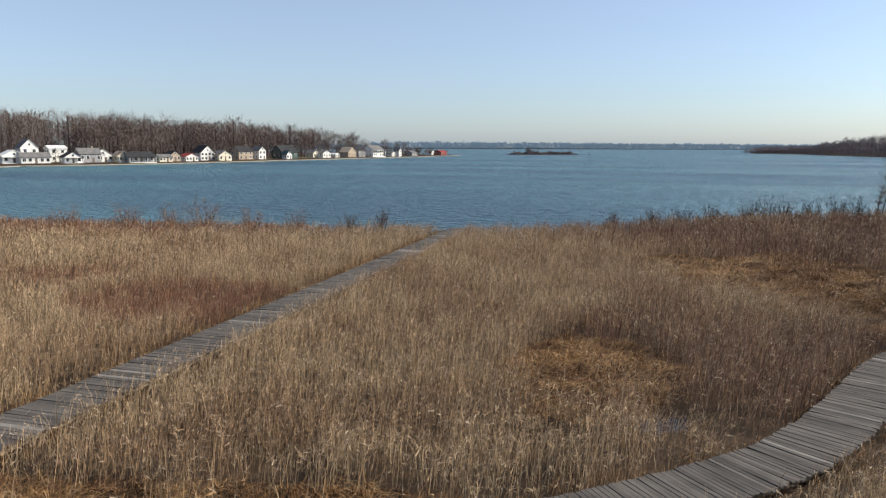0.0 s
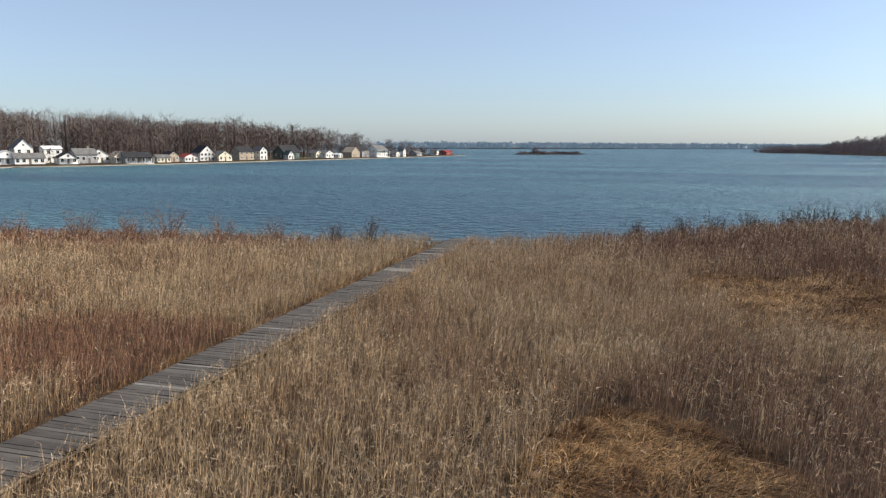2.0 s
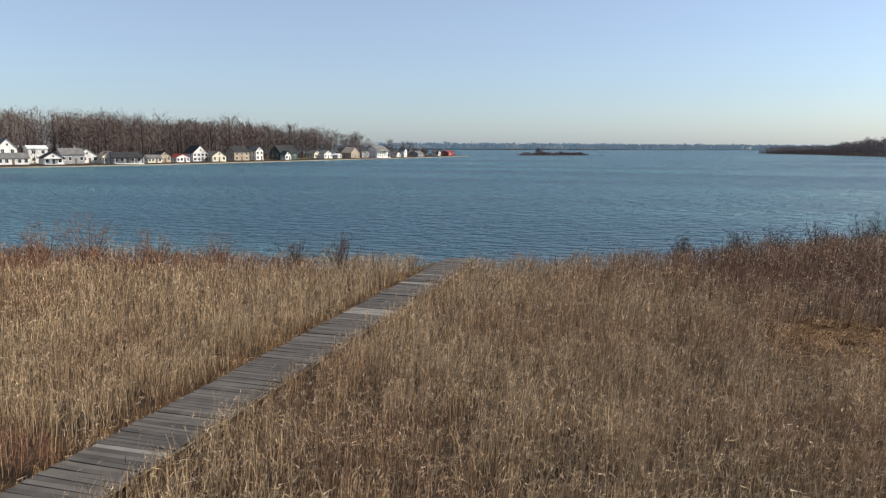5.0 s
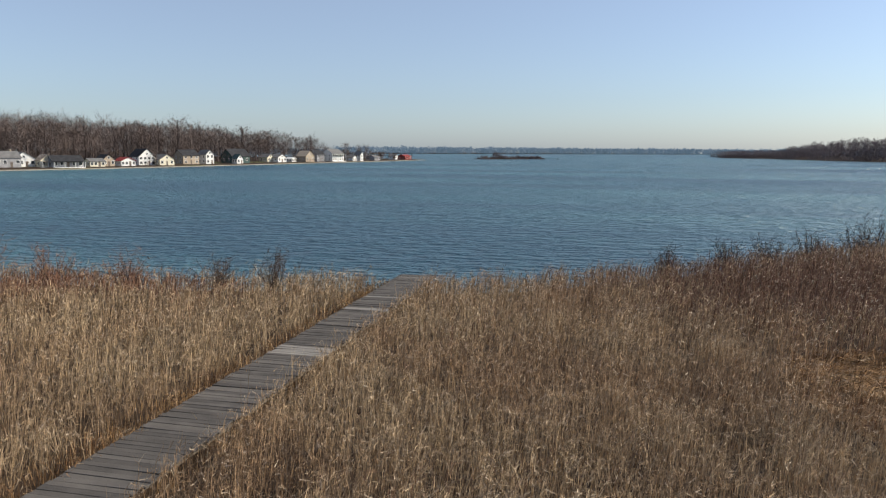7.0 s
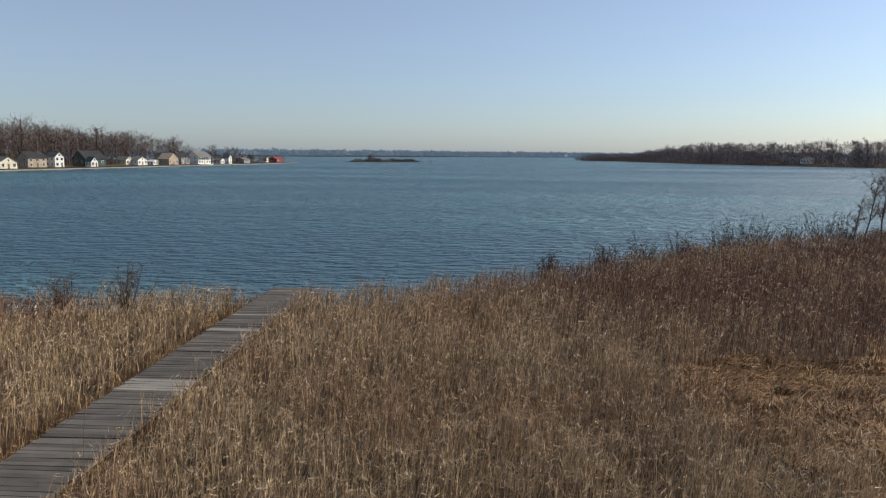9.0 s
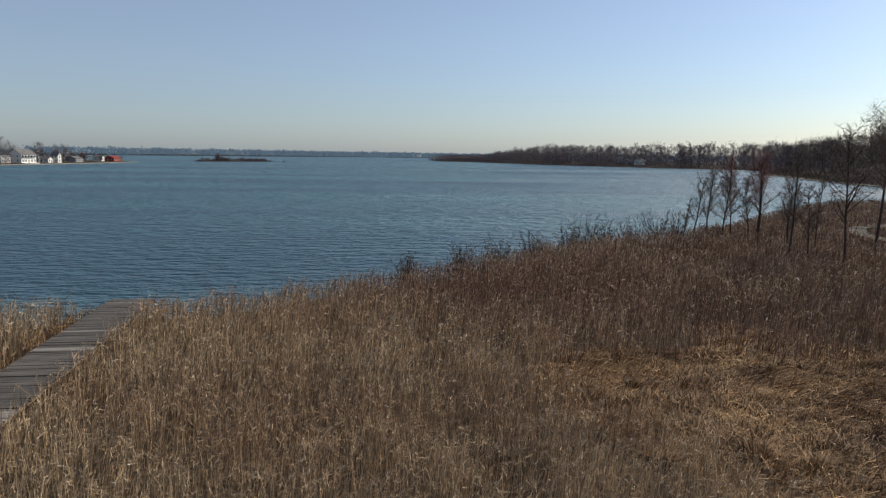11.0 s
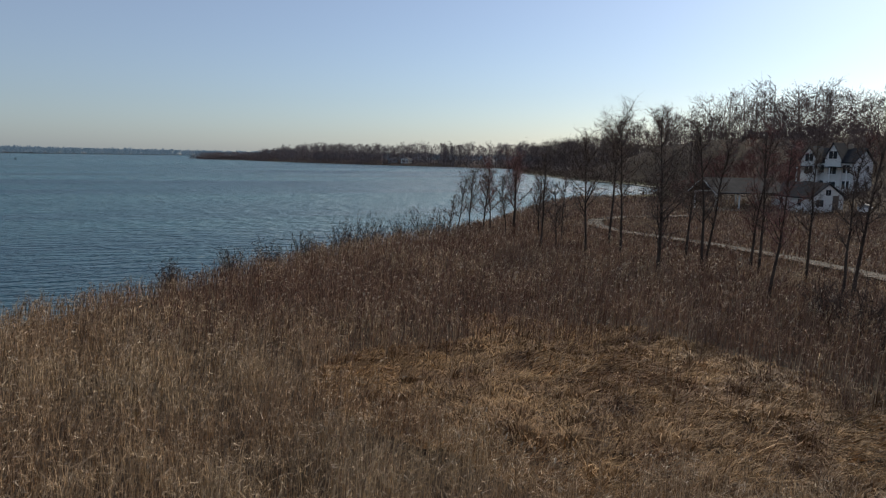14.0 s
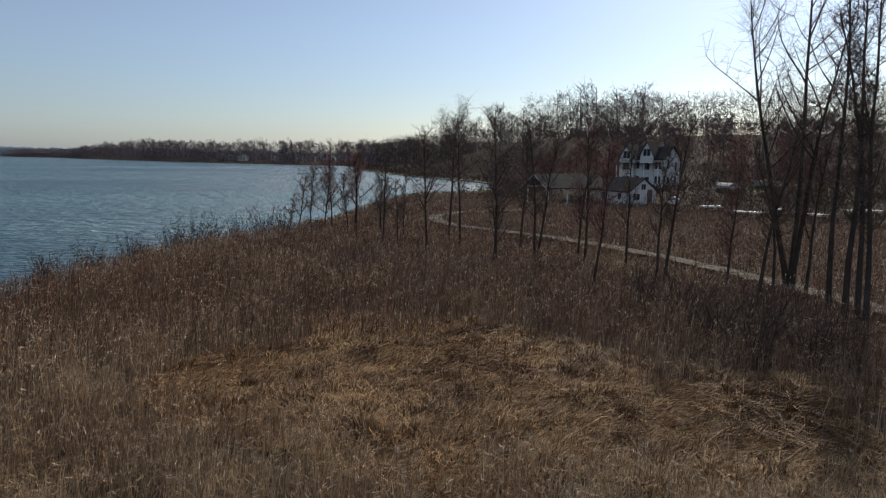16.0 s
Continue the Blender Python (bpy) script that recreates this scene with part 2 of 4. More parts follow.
def height(px, py):
    px, py = np.asarray(px, float), np.asarray(py, float)
    s = shore(px, py)
    h = np.where(s > 0, WATER + np.minimum(0.22, s * 0.10), WATER + np.maximum(-2.5, s * 0.25))
    h = h + np.where(s > 2, 0.05 * np.sin(px * 1.3 + 2 * np.sin(py * 0.7)) * np.sin(py * 1.1), 0)
    far_left = step(-px, 100, 170) * (s > 0)
    h = h + far_left * np.clip(s * 0.018, 0, 3.0) + far_left * 0.3 * step(s, 0, 3)
    hill = step(px, 92, 118) * step(s, 4, 30) * (py < 900)
    h = h + hill * (2.6 + np.clip((px - 120) * 0.17, 0, 12) * step(-py, -260, -120))
    h = h + step(s, 5, 60) * step(py, 500, 900) * 2.0
    pool = np.hypot((px - POOL[0]) * 0.67 - (py - POOL[1]) * 0.74, ((px - POOL[0]) * 0.74 + (py - POOL[1]) * 0.67) * 1.7)
    h = h - (0.36 + 0.07 * np.sin(px * 5 + 1) * np.sin(py * 6)) * (1 - step(pool, 1.7, 2.4))
    return h


# ---- ground, one sheet ----
def spread(lo, hi, n, centre, tight):
    a, b = math.asinh((lo - centre) / tight), math.asinh((hi - centre) / tight)
    return centre + tight * np.sinh(np.linspace(a, b, n))


def build_ground():
    xs, ys = spread(-4500, 4500, 190, 15, 60), spread(-1500, 4600, 210, -15, 60)
    gx, gy = np.meshgrid(xs, ys)
    gz = height(gx, gy)
    n, m = gx.shape
    idx = np.arange(n * m).reshape(n, m)
    quads = np.stack((idx[:-1, :-1], idx[:-1, 1:], idx[1:, 1:], idx[1:, :-1]), -1).reshape(-1, 4)
    me = mesh_np("ground", np.stack((gx, gy, gz), -1).reshape(-1, 3), quads.ravel(), np.full(len(quads), 4), M_MUD)
    me.polygons.foreach_set("use_smooth", np.ones(len(quads), bool))
    tagged(new("ground", me), "dark peaty marsh ground with dead thatch", "ground", kind="structure")


build_ground()
bm = bmesh.new()
w = [bm.verts.new(p) for p in ((-4500, -60, WATER), (4500, -60, WATER), (4500, 4550, WATER), (-4500, 4550, WATER))]
bm.faces.new(w)
tagged(part("water", bm, M_WATER), "wind-rippled blue lake water", "water", kind="structure")


# dark standing water beside the curving boardwalk
bm = bmesh.new()
ring = []
for i in range(40):
    a = 6.28318 * i / 40
    k = 2.15 + 0.25 * math.sin(3 * a + 0.7) + 0.15 * math.sin(5 * a)
    u, v = k * math.cos(a), k * math.sin(a) / 1.7
    ring.append(bm.verts.new((POOL[0] + 0.67 * u + 0.74 * v, POOL[1] - 0.74 * u + 0.67 * v, WATER + 0.03)))
bm.faces.new(ring)
tagged(part("puddle", bm, M_PEAT), "dark peaty puddle among broken reeds", "water", kind="structure")


# ---- boardwalks ----
rng = np.random.default_rng(5)


def plank_mesh(name, length, width, material, seed):
    """One board with eased edges and a slightly split, uneven end."""
    r = random.Random(seed)
    bm = boxed(-length / 2, length / 2 + r.uniform(-0.04, 0.04), -width / 2, width / 2, -0.04, 0)
    bmesh.ops.bevel(bm, geom=[e for e in bm.edges if abs(e.verts[0].co.z) < 1e-6 and abs(e.verts[1].co.z) < 1e-6], offset=0.008, segments=1, affect="EDGES")
    me = bpy.data.meshes.new(name)
    bm.to_mesh(me)
    bm.free()
    me.materials.append(material)
    return me


def boardwalk(name, line, width, pitch, split_at, label, pale=()):
    """Boards across a line; boards before split_at metres are objects, the rest one mesh."""
    thing = tagged(new(name), label, "boardwalk")
    pts = [Vector((*p, 0)) for p in line]
    out, s = [], 0.0
    lengths = [(b - a).length for a, b in zip(pts, pts[1:])]
    total = sum(lengths)
    normal = [plank_mesh("plank", width, pitch - 0.006, M_PLANK, i) for i in range(4)]
    light = [plank_mesh("plank", width, pitch - 0.006, M_PALE, i + 9) for i in range(2)]
    joined = bmesh.new()
    stringer = {-1: [], 1: []}
    while s < total - 0.05:
        k, rest = 0, s
        while k < len(lengths) - 1 and rest > lengths[k]:
            rest -= lengths[k]
            k += 1
        a, b = pts[k], pts[k + 1]
        p = a.lerp(b, min(1, rest / lengths[k]))
        prev_d = (pts[k] - pts[k - 1]).normalized() if k else (b - a).normalized()
        next_d = (pts[k + 2] - b).normalized() if k + 2 < len(pts) else (b - a).normalized()
        here = (b - a).normalized()
        f = rest / lengths[k]
        d = (prev_d.lerp(here, 0.5 + f) if f < 0.5 else here.lerp(next_d, f - 0.5)).normalized()
        turn = math.atan2(d.y, d.x) - math.pi / 2 + rng.normal(0, 0.008)
        side = Vector((d.y, -d.x, 0))
        q = p + side * rng.normal(0, 0.018)
        m = pose(q.x, q.y, rng.normal(0, 0.006), rng.normal(0, 0.6), rng.normal(0, 0.4), math.degrees(turn))
        if s < split_at:
            is_pale = any(lo <= p.y <= hi for lo, hi in pale) or rng.random() < 0.008
            ob = new("plank", (light if is_pale else normal)[int(rng.integers(2 if is_pale else 4))])
            ob.parent = thing
            ob.matrix_basis = m
        else:
            before = len(joined.verts)
            box(joined, -width / 2, width / 2, -pitch / 2 + 0.006, pitch / 2 - 0.006, -0.04, 0)
            joined.verts.ensure_lookup_table()
            for v in joined.verts[before:]:
                v.co = m @ v.co
        for sgn in (-1, 1):
            stringer[sgn].append(p + side * sgn * (width / 2 - 0.18))
        s += pitch
    if len(joined.verts):
        tagged(part("far_planks", joined, M_PLANKJ, thing), kind="stuff")
    else:
        joined.free()
    for sgn in (-1, 1):
        bm = bmesh.new()
        line_pts = stringer[sgn][::5]
        rows = []
        for i, p in enumerate(line_pts):
            d = (line_pts[min(i + 1, len(line_pts) - 1)] - line_pts[max(i - 1, 0)]).normalized()
            n = Vector((d.y, -d.x, 0)) * 0.04
            rows.append([bm.verts.new(p + n * sx + Vector((0, 0, z))) for sx, z in ((-1, -0.045), (1, -0.045), (1, -0.22), (-1, -0.22))])
        for r0, r1 in zip(rows, rows[1:]):
            for i in range(4):
                bm.faces.new((r0[i], r0[(i + 1) % 4], r1[(i + 1) % 4], r1[i]))
        part("stringer", bm, M_POST, thing)
        for p in stringer[sgn][::12]:
            post = part("post", boxed(-0.06, 0.06, -0.06, 0.06, -1.4, -0.05), M_POST, thing)
            post.location = p
    return thing


CURVE = [(1.3, -58.4), (6.5, -55), (10.2, -52.3), (14, -49.6), (17.2, -47), (19.4, -44.8), (21, -42.4), (22.3, -39.9), (23.6, -37.2), (25.0, -34.8), (31, -31.6), (38, -28.6),
         (44.3, -24.8), (46.9, -20.6), (49, -16), (51, -11.9), (53.3, -6), (55.4, 1.8), (56.3, 9.6), (56, 15.5), (56, 20.5), (58, 26), (62, 31), (68, 33.3), (78, 32)]
BEND, TRAIL = CURVE[:13], CURVE[12:]

# ---- reeds and sedge ----
SEEN = [(-3, -57), (24, -50), (29, -36), (36, -29), (60, -27), (92, -30), (100, 20), (106, 76), (97, 77), (83.7, 68.5), (64.6, 50.3), (52.6, 38), (45, 29.6), (38, 23.8),
        (32.4, 21.2), (24.3, 15.9), (19.6, 10.9), (15.8, 7.9), (12.4, 5.3), (9.3, 3), (6.5, 0.6), (4, -0.9), (1.2, -1.0), (-1.2, -1.0), (-8, -3), (-20, -3.3),
        (-42, -6), (-58, -10), (-58, -22), (-12, -57)]


def wave(px, py, scale, seed):
    r = np.random.default_rng(seed)
    out = np.zeros_like(px)
    for _ in range(7):
        a, f, ph = r.uniform(0, 6.28), scale * r.uniform(0.5, 1.9), r.uniform(0, 6.28)
        out += np.sin((px * np.cos(a) + py * np.sin(a)) * f + ph)
    return out / 3.0


def ell(px, py, cx, cy, rx, ry, turn=0.0):
    c, s = math.cos(turn), math.sin(turn)
    dx, dy = px - cx, py - cy
    return np.hypot((dx * c + dy * s) / rx, (dy * c - dx * s) / ry) + 0.22 * wave(px, py, 0.9, 3)


def blades(px, py, high, width, lean, droop, seed, wind=(0.55, 0.1), way=None, lift=0.0):
    """Tapered, bent blades: a joint and a tip each. way: the angle each one leans to; lift: the height at which it starts."""
    r = np.random.default_rng(seed)
    n = len(px)
    z0 = height(px, py) - 0.03 + lift
    a = r.uniform(0, 6.283, n) if way is None else way
    bend = lean * np.abs(r.normal(0.5, 0.6, n))
    dx, dy = np.cos(a) * bend + wind[0] * lean * 0.7, np.sin(a) * bend + wind[1] * lean * 0.7
    f = r.uniform(0, 3.1416, n)
    wx, wy = np.cos(f) * width / 2, np.sin(f) * width / 2
    v = np.zeros((n, 5, 3), np.float32)
    tip = high * np.where(r.random(n) < droop, r.uniform(0.45, 0.85, n), 1.0)
    reach = np.where(tip < high, 1.6, 1.0)
    sag = 0.15 * np.minimum(np.hypot(dx, dy), 3)
    for k, t in enumerate((0.0, 0.68)):
        cx, cy, cz = px + dx * high * t * t, py + dy * high * t * t, z0 + high * t * (1 - sag * t)
        s = 1.0 - 0.2 * t
        v[:, 2 * k] = np.stack((cx - wx * s, cy - wy * s, cz), -1)
        v[:, 2 * k + 1] = np.stack((cx + wx * s, cy + wy * s, cz), -1)
    v[:, 4] = np.stack((px + dx * high * reach, py + dy * high * reach, z0 + tip * (1 - sag)), -1)
    base = np.arange(n, dtype=np.int64)[:, None] * 5
    faces = np.concatenate((base + np.array([0, 1, 3, 2]), base + np.array([2, 3, 4])), 1)
    return v.reshape(-1, 3), faces.ravel(), np.tile(np.array([4, 3]), n)


def leaflets(px, py, pz, length, width, way, rise, seed):
    """Short single leaves: a base across and one tip, rising or hanging."""
    r = np.random.default_rng(seed)
    n = len(px)
    d = np.stack((np.cos(way) * np.cos(rise), np.sin(way) * np.cos(rise), np.sin(rise)), -1)
    f = r.uniform(0, 3.1416, n)
    side = np.stack((np.cos(f), np.sin(f), r.normal(0, 0.5, n)), -1) * (width / 2)[:, None]
    p = np.stack((px, py, pz), -1)
    v = np.stack((p - side, p + side, p + d * length[:, None]), 1)
    return v.reshape(-1, 3), np.arange(3 * n), np.full(n, 3)


def joined(*sets):
    """Several (vertices, loops, sizes) sets as one."""
    off, vs, fs, ss = 0, [], [], []
    for v, f, k in sets:
        vs.append(v)
        fs.append(f + off)
        ss.append(k)
        off += len(v)
    return np.concatenate(vs), np.concatenate(fs), np.concatenate(ss)


def golden(px, py):
    g = np.minimum(ell(px, py, 23.5, -17.5, 7.0, 9.5, 0.35), ell(px, py, 14.2, -38.6, 4.2, 4.8, 0.2) * 1.3)
    return np.minimum(g, np.minimum(ell(px, py, 27, -25, 5.5, 5.0), ell(px, py, 5.5, -52.5, 7.5, 3.0, 0.3)))


def grow():
    r = np.random.default_rng(11)
    n = 2280000
    px, py = r.uniform(-58, 106, n), r.uniform(-57, 77, n)
    # nearest to the stretch between the boardwalk's bend and the meadow, the growth is built densest
    near = np.minimum(edge_distance([(15.8, -62), (12, -46), (9.3, -34)], px, py, closed=False), 200)
    keep = r.random(n) < np.clip(np.where(near < 16, 1.0, (16.0 / np.maximum(near, 1)) ** 1.2), 0.07, 1.0)
    px, py, near = px[keep], py[keep], near[keep]
    ok = inside(SEEN, px, py)
    px, py, near = px[ok], py[ok], near[ok]
    main = np.where(py < 0.4, np.abs(px), 9)
    bend = edge_distance(CURVE, px, py, closed=False)
    pool = np.hypot((px - POOL[0]) * 0.67 - (py - POOL[1]) * 0.74, ((px - POOL[0]) * 0.74 + (py - POOL[1]) * 0.67) * 1.7) + 0.3 * wave(px, py, 2.0, 8)
    holes = wave(px, py, 2.6, 14) + 0.6 * wave(px, py, 6.0, 15)
    ok = (main > 0.96) & (bend > np.where(px > 44.5, 0.8, 0.9)) & ((pool > 1.9) | (r.random(len(px)) < 0.26)) & (r.random(len(px)) < np.clip(0.86 + 0.42 * holes, 0.14, 1.0))
    px, py, near, main, bend, holes = px[ok], py[ok], near[ok], main[ok], bend[ok], holes[ok]
    rnd = r.random(len(px))
    clump = wave(px, py, 1.6, 4)
    gold = golden(px, py)
    edge = np.minimum(main - 1.0, bend - np.where(px > 44.5, 0.5, 0.9))
    is_gold = (gold + 0.5 * (r.random(len(px)) - 0.5) < 0.95) & (rnd < 0.95)
    rim = ~is_gold & (edge < np.where((px < 0) & (main < 3), 0.85, 0.45)) & (rnd < 0.72)
    red = np.minimum(np.minimum(ell(px, py, -5.2, -33.5, 5.6, 4.2, -0.3), 0.45 + ell(px, py, -17.5, -30, 8.0, 4.5)), np.minimum(ell(px, py, -32, -9, 16, 5.0, 0.15), ell(px, py, -14, -6, 9, 2.2)))
    is_red = ~is_gold & ~rim & (red < 1.0) & (r.random(len(px)) < 0.85)
    brown_area = np.maximum(step(px * 0.8 + py * 0.55, 1, 15), 0.9 * (1 - step(ell(px, py, 20.5, -36, 6.5, 9.0, 0.3), 0.6, 1.1))) + 0.18 * wave(px, py, 0.35, 6)
    is_brown = ~is_gold & ~rim & ~is_red & (r.random(len(px)) < brown_area * 0.8)
    straw = ~is_gold & ~rim & ~is_red & ~is_brown
    thin = np.clip(near / 1254 * 0.9, 0.0115, 0.052)
    beside = np.where(((px > 0) & (main < 9)) | (px > 38), 1.06, 0.5)
    shore_lift = 1 + 0.04 * step(px, 14, 30) * step(py, -4, 8)
    made = (("reed_bed", straw, 1.3, 0.36, 0.45, M_STRAW, "dense dry straw-coloured reeds leaning in the wind", "reeds"),
            ("brown_reed_bed", is_brown, 1.4, 0.32, 0.35, M_BROWN, "dense dull-brown dead reeds and stems", "reeds"),
            ("shrub_bed", is_red, 1.05, 0.45, 0.2, M_RED, "low russet shrubs with fine bare stems", "shrubs"),
            ("reed_margin", rim, 0.7, 0.5, 0.4, M_GOLD, "short golden grass along the boardwalk's edge", "grass"))
    leaf = []
    for i, (name, sel, h, lean, droop, material, label, cat) in enumerate(made):
        x, y = px[sel], py[sel]
        hh = h * (1 + 0.12 * clump[sel] + 0.17 * holes[sel]) * r.uniform(0.6, 1.06, len(x)) * shore_lift[sel] * (1 - 0.45 * step(x, 40, 50))
        if i != 3:
            hh *= beside[sel] + (1 - beside[sel]) * step(edge[sel], 0, 1.2)
        stems = blades(x, y, hh, thin[sel] * r.uniform(0.55, 1.15, len(x)), lean, droop, 20 + i)
        # each stem carries short leaves on its upper half
        k = np.repeat(np.arange(len(x)), 2)[r.random(2 * len(x)) < (0.85, 0.9, 0.8, 0.5)[i]]
        top = stems[0].reshape(-1, 5, 3)
        up = r.uniform(0.0, 1.0, len(k))
        at = top[k, 2] * (1 - up[:, None]) + top[k, 4] * up[:, None]
        at[:, 2] -= 0.12 * r.random(len(k))
        way = r.normal(0.25, 1.3, len(k))
        size = r.uniform(0.10, 0.30, len(k)) * (1 + 0.35 * step(near[sel][k], 20, 60))
        small = leaflets(at[:, 0], at[:, 1], at[:, 2], size, thin[sel][k] * r.uniform(0.8, 1.5, len(k)), way, r.normal(0.55, 0.55, len(k)), 30 + i)
        me = mesh_np(name, *joined(stems, small), material)
        tagged(new(name, me), label, cat, kind="stuff")
        if i < 2:
            pick = r.random(len(k)) < (0.26 if i == 0 else 0.13)
            leaf.append((at[pick], thin[sel][k][pick]))
    at, th = (np.concatenate(c) for c in zip(*leaf))
    pale = leaflets(at[:, 0], at[:, 1], at[:, 2] + 0.05, r.uniform(0.10, 0.26, len(at)), th * r.uniform(0.95, 1.7, len(at)), r.normal(0.2, 1.0, len(at)), r.normal(0.05, 0.5, len(at)), 40)
    tagged(new("reed_leaves", mesh_np("reed_leaves", *pale, M_LEAF)), "pale dry reed leaves bent over by wind", "reeds", kind="stuff")
    # the same bed goes on around, more thinly built
    m = 90000
    x, y = r.uniform(-95, 105, m), r.uniform(-125, 30, m)
    ok = ~inside(SEEN, x, y) & (shore(x, y) > 0.5) & (np.where(y < 0.4, np.abs(x), 9) > 1.0) & (edge_distance(CURVE, x, y, closed=False) > 1.4)
    x, y = x[ok][:24000], y[ok][:24000]
    me = mesh_np("outer_reed_bed", *blades(x, y, r.uniform(0.7, 1.4, len(x)), np.full(len(x), 0.09), 0.35, 0.3, 45), M_STRAW)
    tagged(new("outer_reed_bed", me), "dry straw-coloured reeds spreading over the marsh", "reeds", kind="stuff")
    # sedge in tussocks
    m = 1000000
    x, y = r.uniform(-3, 34, m), r.uniform(-56, -6, m)
    ok = (golden(x, y) < 1.0) & inside(SEEN, x, y)
    x, y = x[ok], y[ok]
    k = min(1200, len(x) // 40)
    cx, cy = x[:k], y[:k]
    lie = 1.2 * wave(cx, cy, 0.5, 23)
    pick = r.integers(0, k, 70000)
    ang = r.uniform(0, 6.283, len(pick))
    rad = np.abs(r.normal(0, 0.15, len(pick)))
    tx, ty = cx[pick] + np.cos(ang) * rad, cy[pick] + np.sin(ang) * rad
    size = r.uniform(0.4, 1.25, k)[pick]
    hi = r.uniform(0.22, 0.55, len(pick)) * size
    way = np.where(r.random(len(pick)) < 0.4, ang, lie[pick] + r.normal(0, 0.45, len(pick)))
    far_k = edge_distance([(15.8, -62), (12, -46), (9.3, -34)], tx, ty, closed=False)
    wid = np.clip(far_k / 1254 * 1.5, 0.018, 0.05) * r.uniform(0.7, 1.5, len(pick))
    ok = (np.where(ty < 0.4, np.abs(tx), 9) > 0.99) & (edge_distance(CURVE, tx, ty, closed=False) > 0.88)
    mat_n = 130000
    mx, my = x[k:k + mat_n], y[k:k + mat_n]
    far_m = edge_distance([(15.8, -62), (12, -46), (9.3, -34)], mx, my, closed=False)
    roll_ = wave(mx, my, 2.2, 24)
    thatch = leaflets(mx, my, height(mx, my) + 0.05 + 0.16 * np.clip(roll_, 0, 2), r.uniform(0.18, 0.42, len(mx)), np.clip(far_m / 1254 * 1.8, 0.02, 0.06) * r.uniform(0.7, 1.4, len(mx)),
                      1.2 * wave(mx, my, 0.5, 23) + r.normal(0, 0.7, len(mx)), r.normal(0.22, 0.25, len(mx)), 42)
    me = mesh_np("sedge_bed", *joined(thatch, blades(tx[ok], ty[ok], hi[ok], wid[ok], 1.5, 0.9, 41, wind=(0.1, 0.0), way=way[ok])), M_GOLD)
    tagged(new("sedge_bed", me), "matted golden-brown sedge pressed down in tufts", "sedge", kind="stuff")
    # pale plumes on the taller stems towards the trees
    m = 1300
    x, y = r.uniform(16, 48, m), r.uniform(-24, 18, m)
    ok = inside(SEEN, x, y) & (ell(x, y, 23.5, -17.5, 7.5, 10, 0.35) > 1) & (edge_distance(CURVE, x, y, closed=False) > 1.5)
    x, y = x[ok], y[ok]
    h = r.uniform(1.2, 1.95, len(x))
    v1, f1, s1 = blades(x, y, h, np.full(len(x), 0.02), 0.12, 0, 51)
    v2, f2, s2 = blades(np.repeat(v1.reshape(-1, 5, 3)[:, 4, 0], 3), np.repeat(v1.reshape(-1, 5, 3)[:, 4, 1], 3), np.full(3 * len(x), 0.14), np.full(3 * len(x), 0.03), 0.7, 0.9, 52, lift=np.repeat(h * 0.92, 3))
    tagged(new("reed_stalks", mesh_np("reed_stalks", v1, f1, s1, M_STRAW)), "tall single reed stalks carrying plumes", "reeds", kind="stuff")
    tagged(new("reed_plumes", mesh_np("reed_plumes", v2, f2, s2, M_PLUME)), "pale fluffy seed plumes on tall reeds", "reeds", kind="stuff")


grow()


# ---- trees ----
def tube(vs, fs, pts, radii, sides):
    """Adds a tapered tube through pts to the lists."""
    base = len(vs)
    for i, (p, r) in enumerate(zip(pts, radii)):
        d = (pts[min(i + 1, len(pts) - 1)] - pts[max(i - 1, 0)])
        d = d.normalized() if d.length > 1e-6 else Vector((0, 0, 1))
        a = d.orthogonal().normalized()
        b = d.cross(a)
        for k in range(sides):
            c = 6.28318 * k / sides
            vs.append(p + (a * math.cos(c) + b * math.sin(c)) * r)
    for i in range(len(pts) - 1):
        for k in range(sides):
            o = base + i * sides
            fs.append((o + k, o + (k + 1) % sides, o + sides + (k + 1) % sides, o + sides + k))


def bend_line(start, way, length, n, wobble, rise, r):
    pts, p, d = [start.copy()], start.copy(), way.normalized()
    for _ in range(n):
        d = (d + Vector((r.gauss(0, wobble), r.gauss(0, wobble), r.gauss(0, wobble) + rise))).normalized()
        p = p + d * (length / n)
        pts.append(p.copy())
    return pts


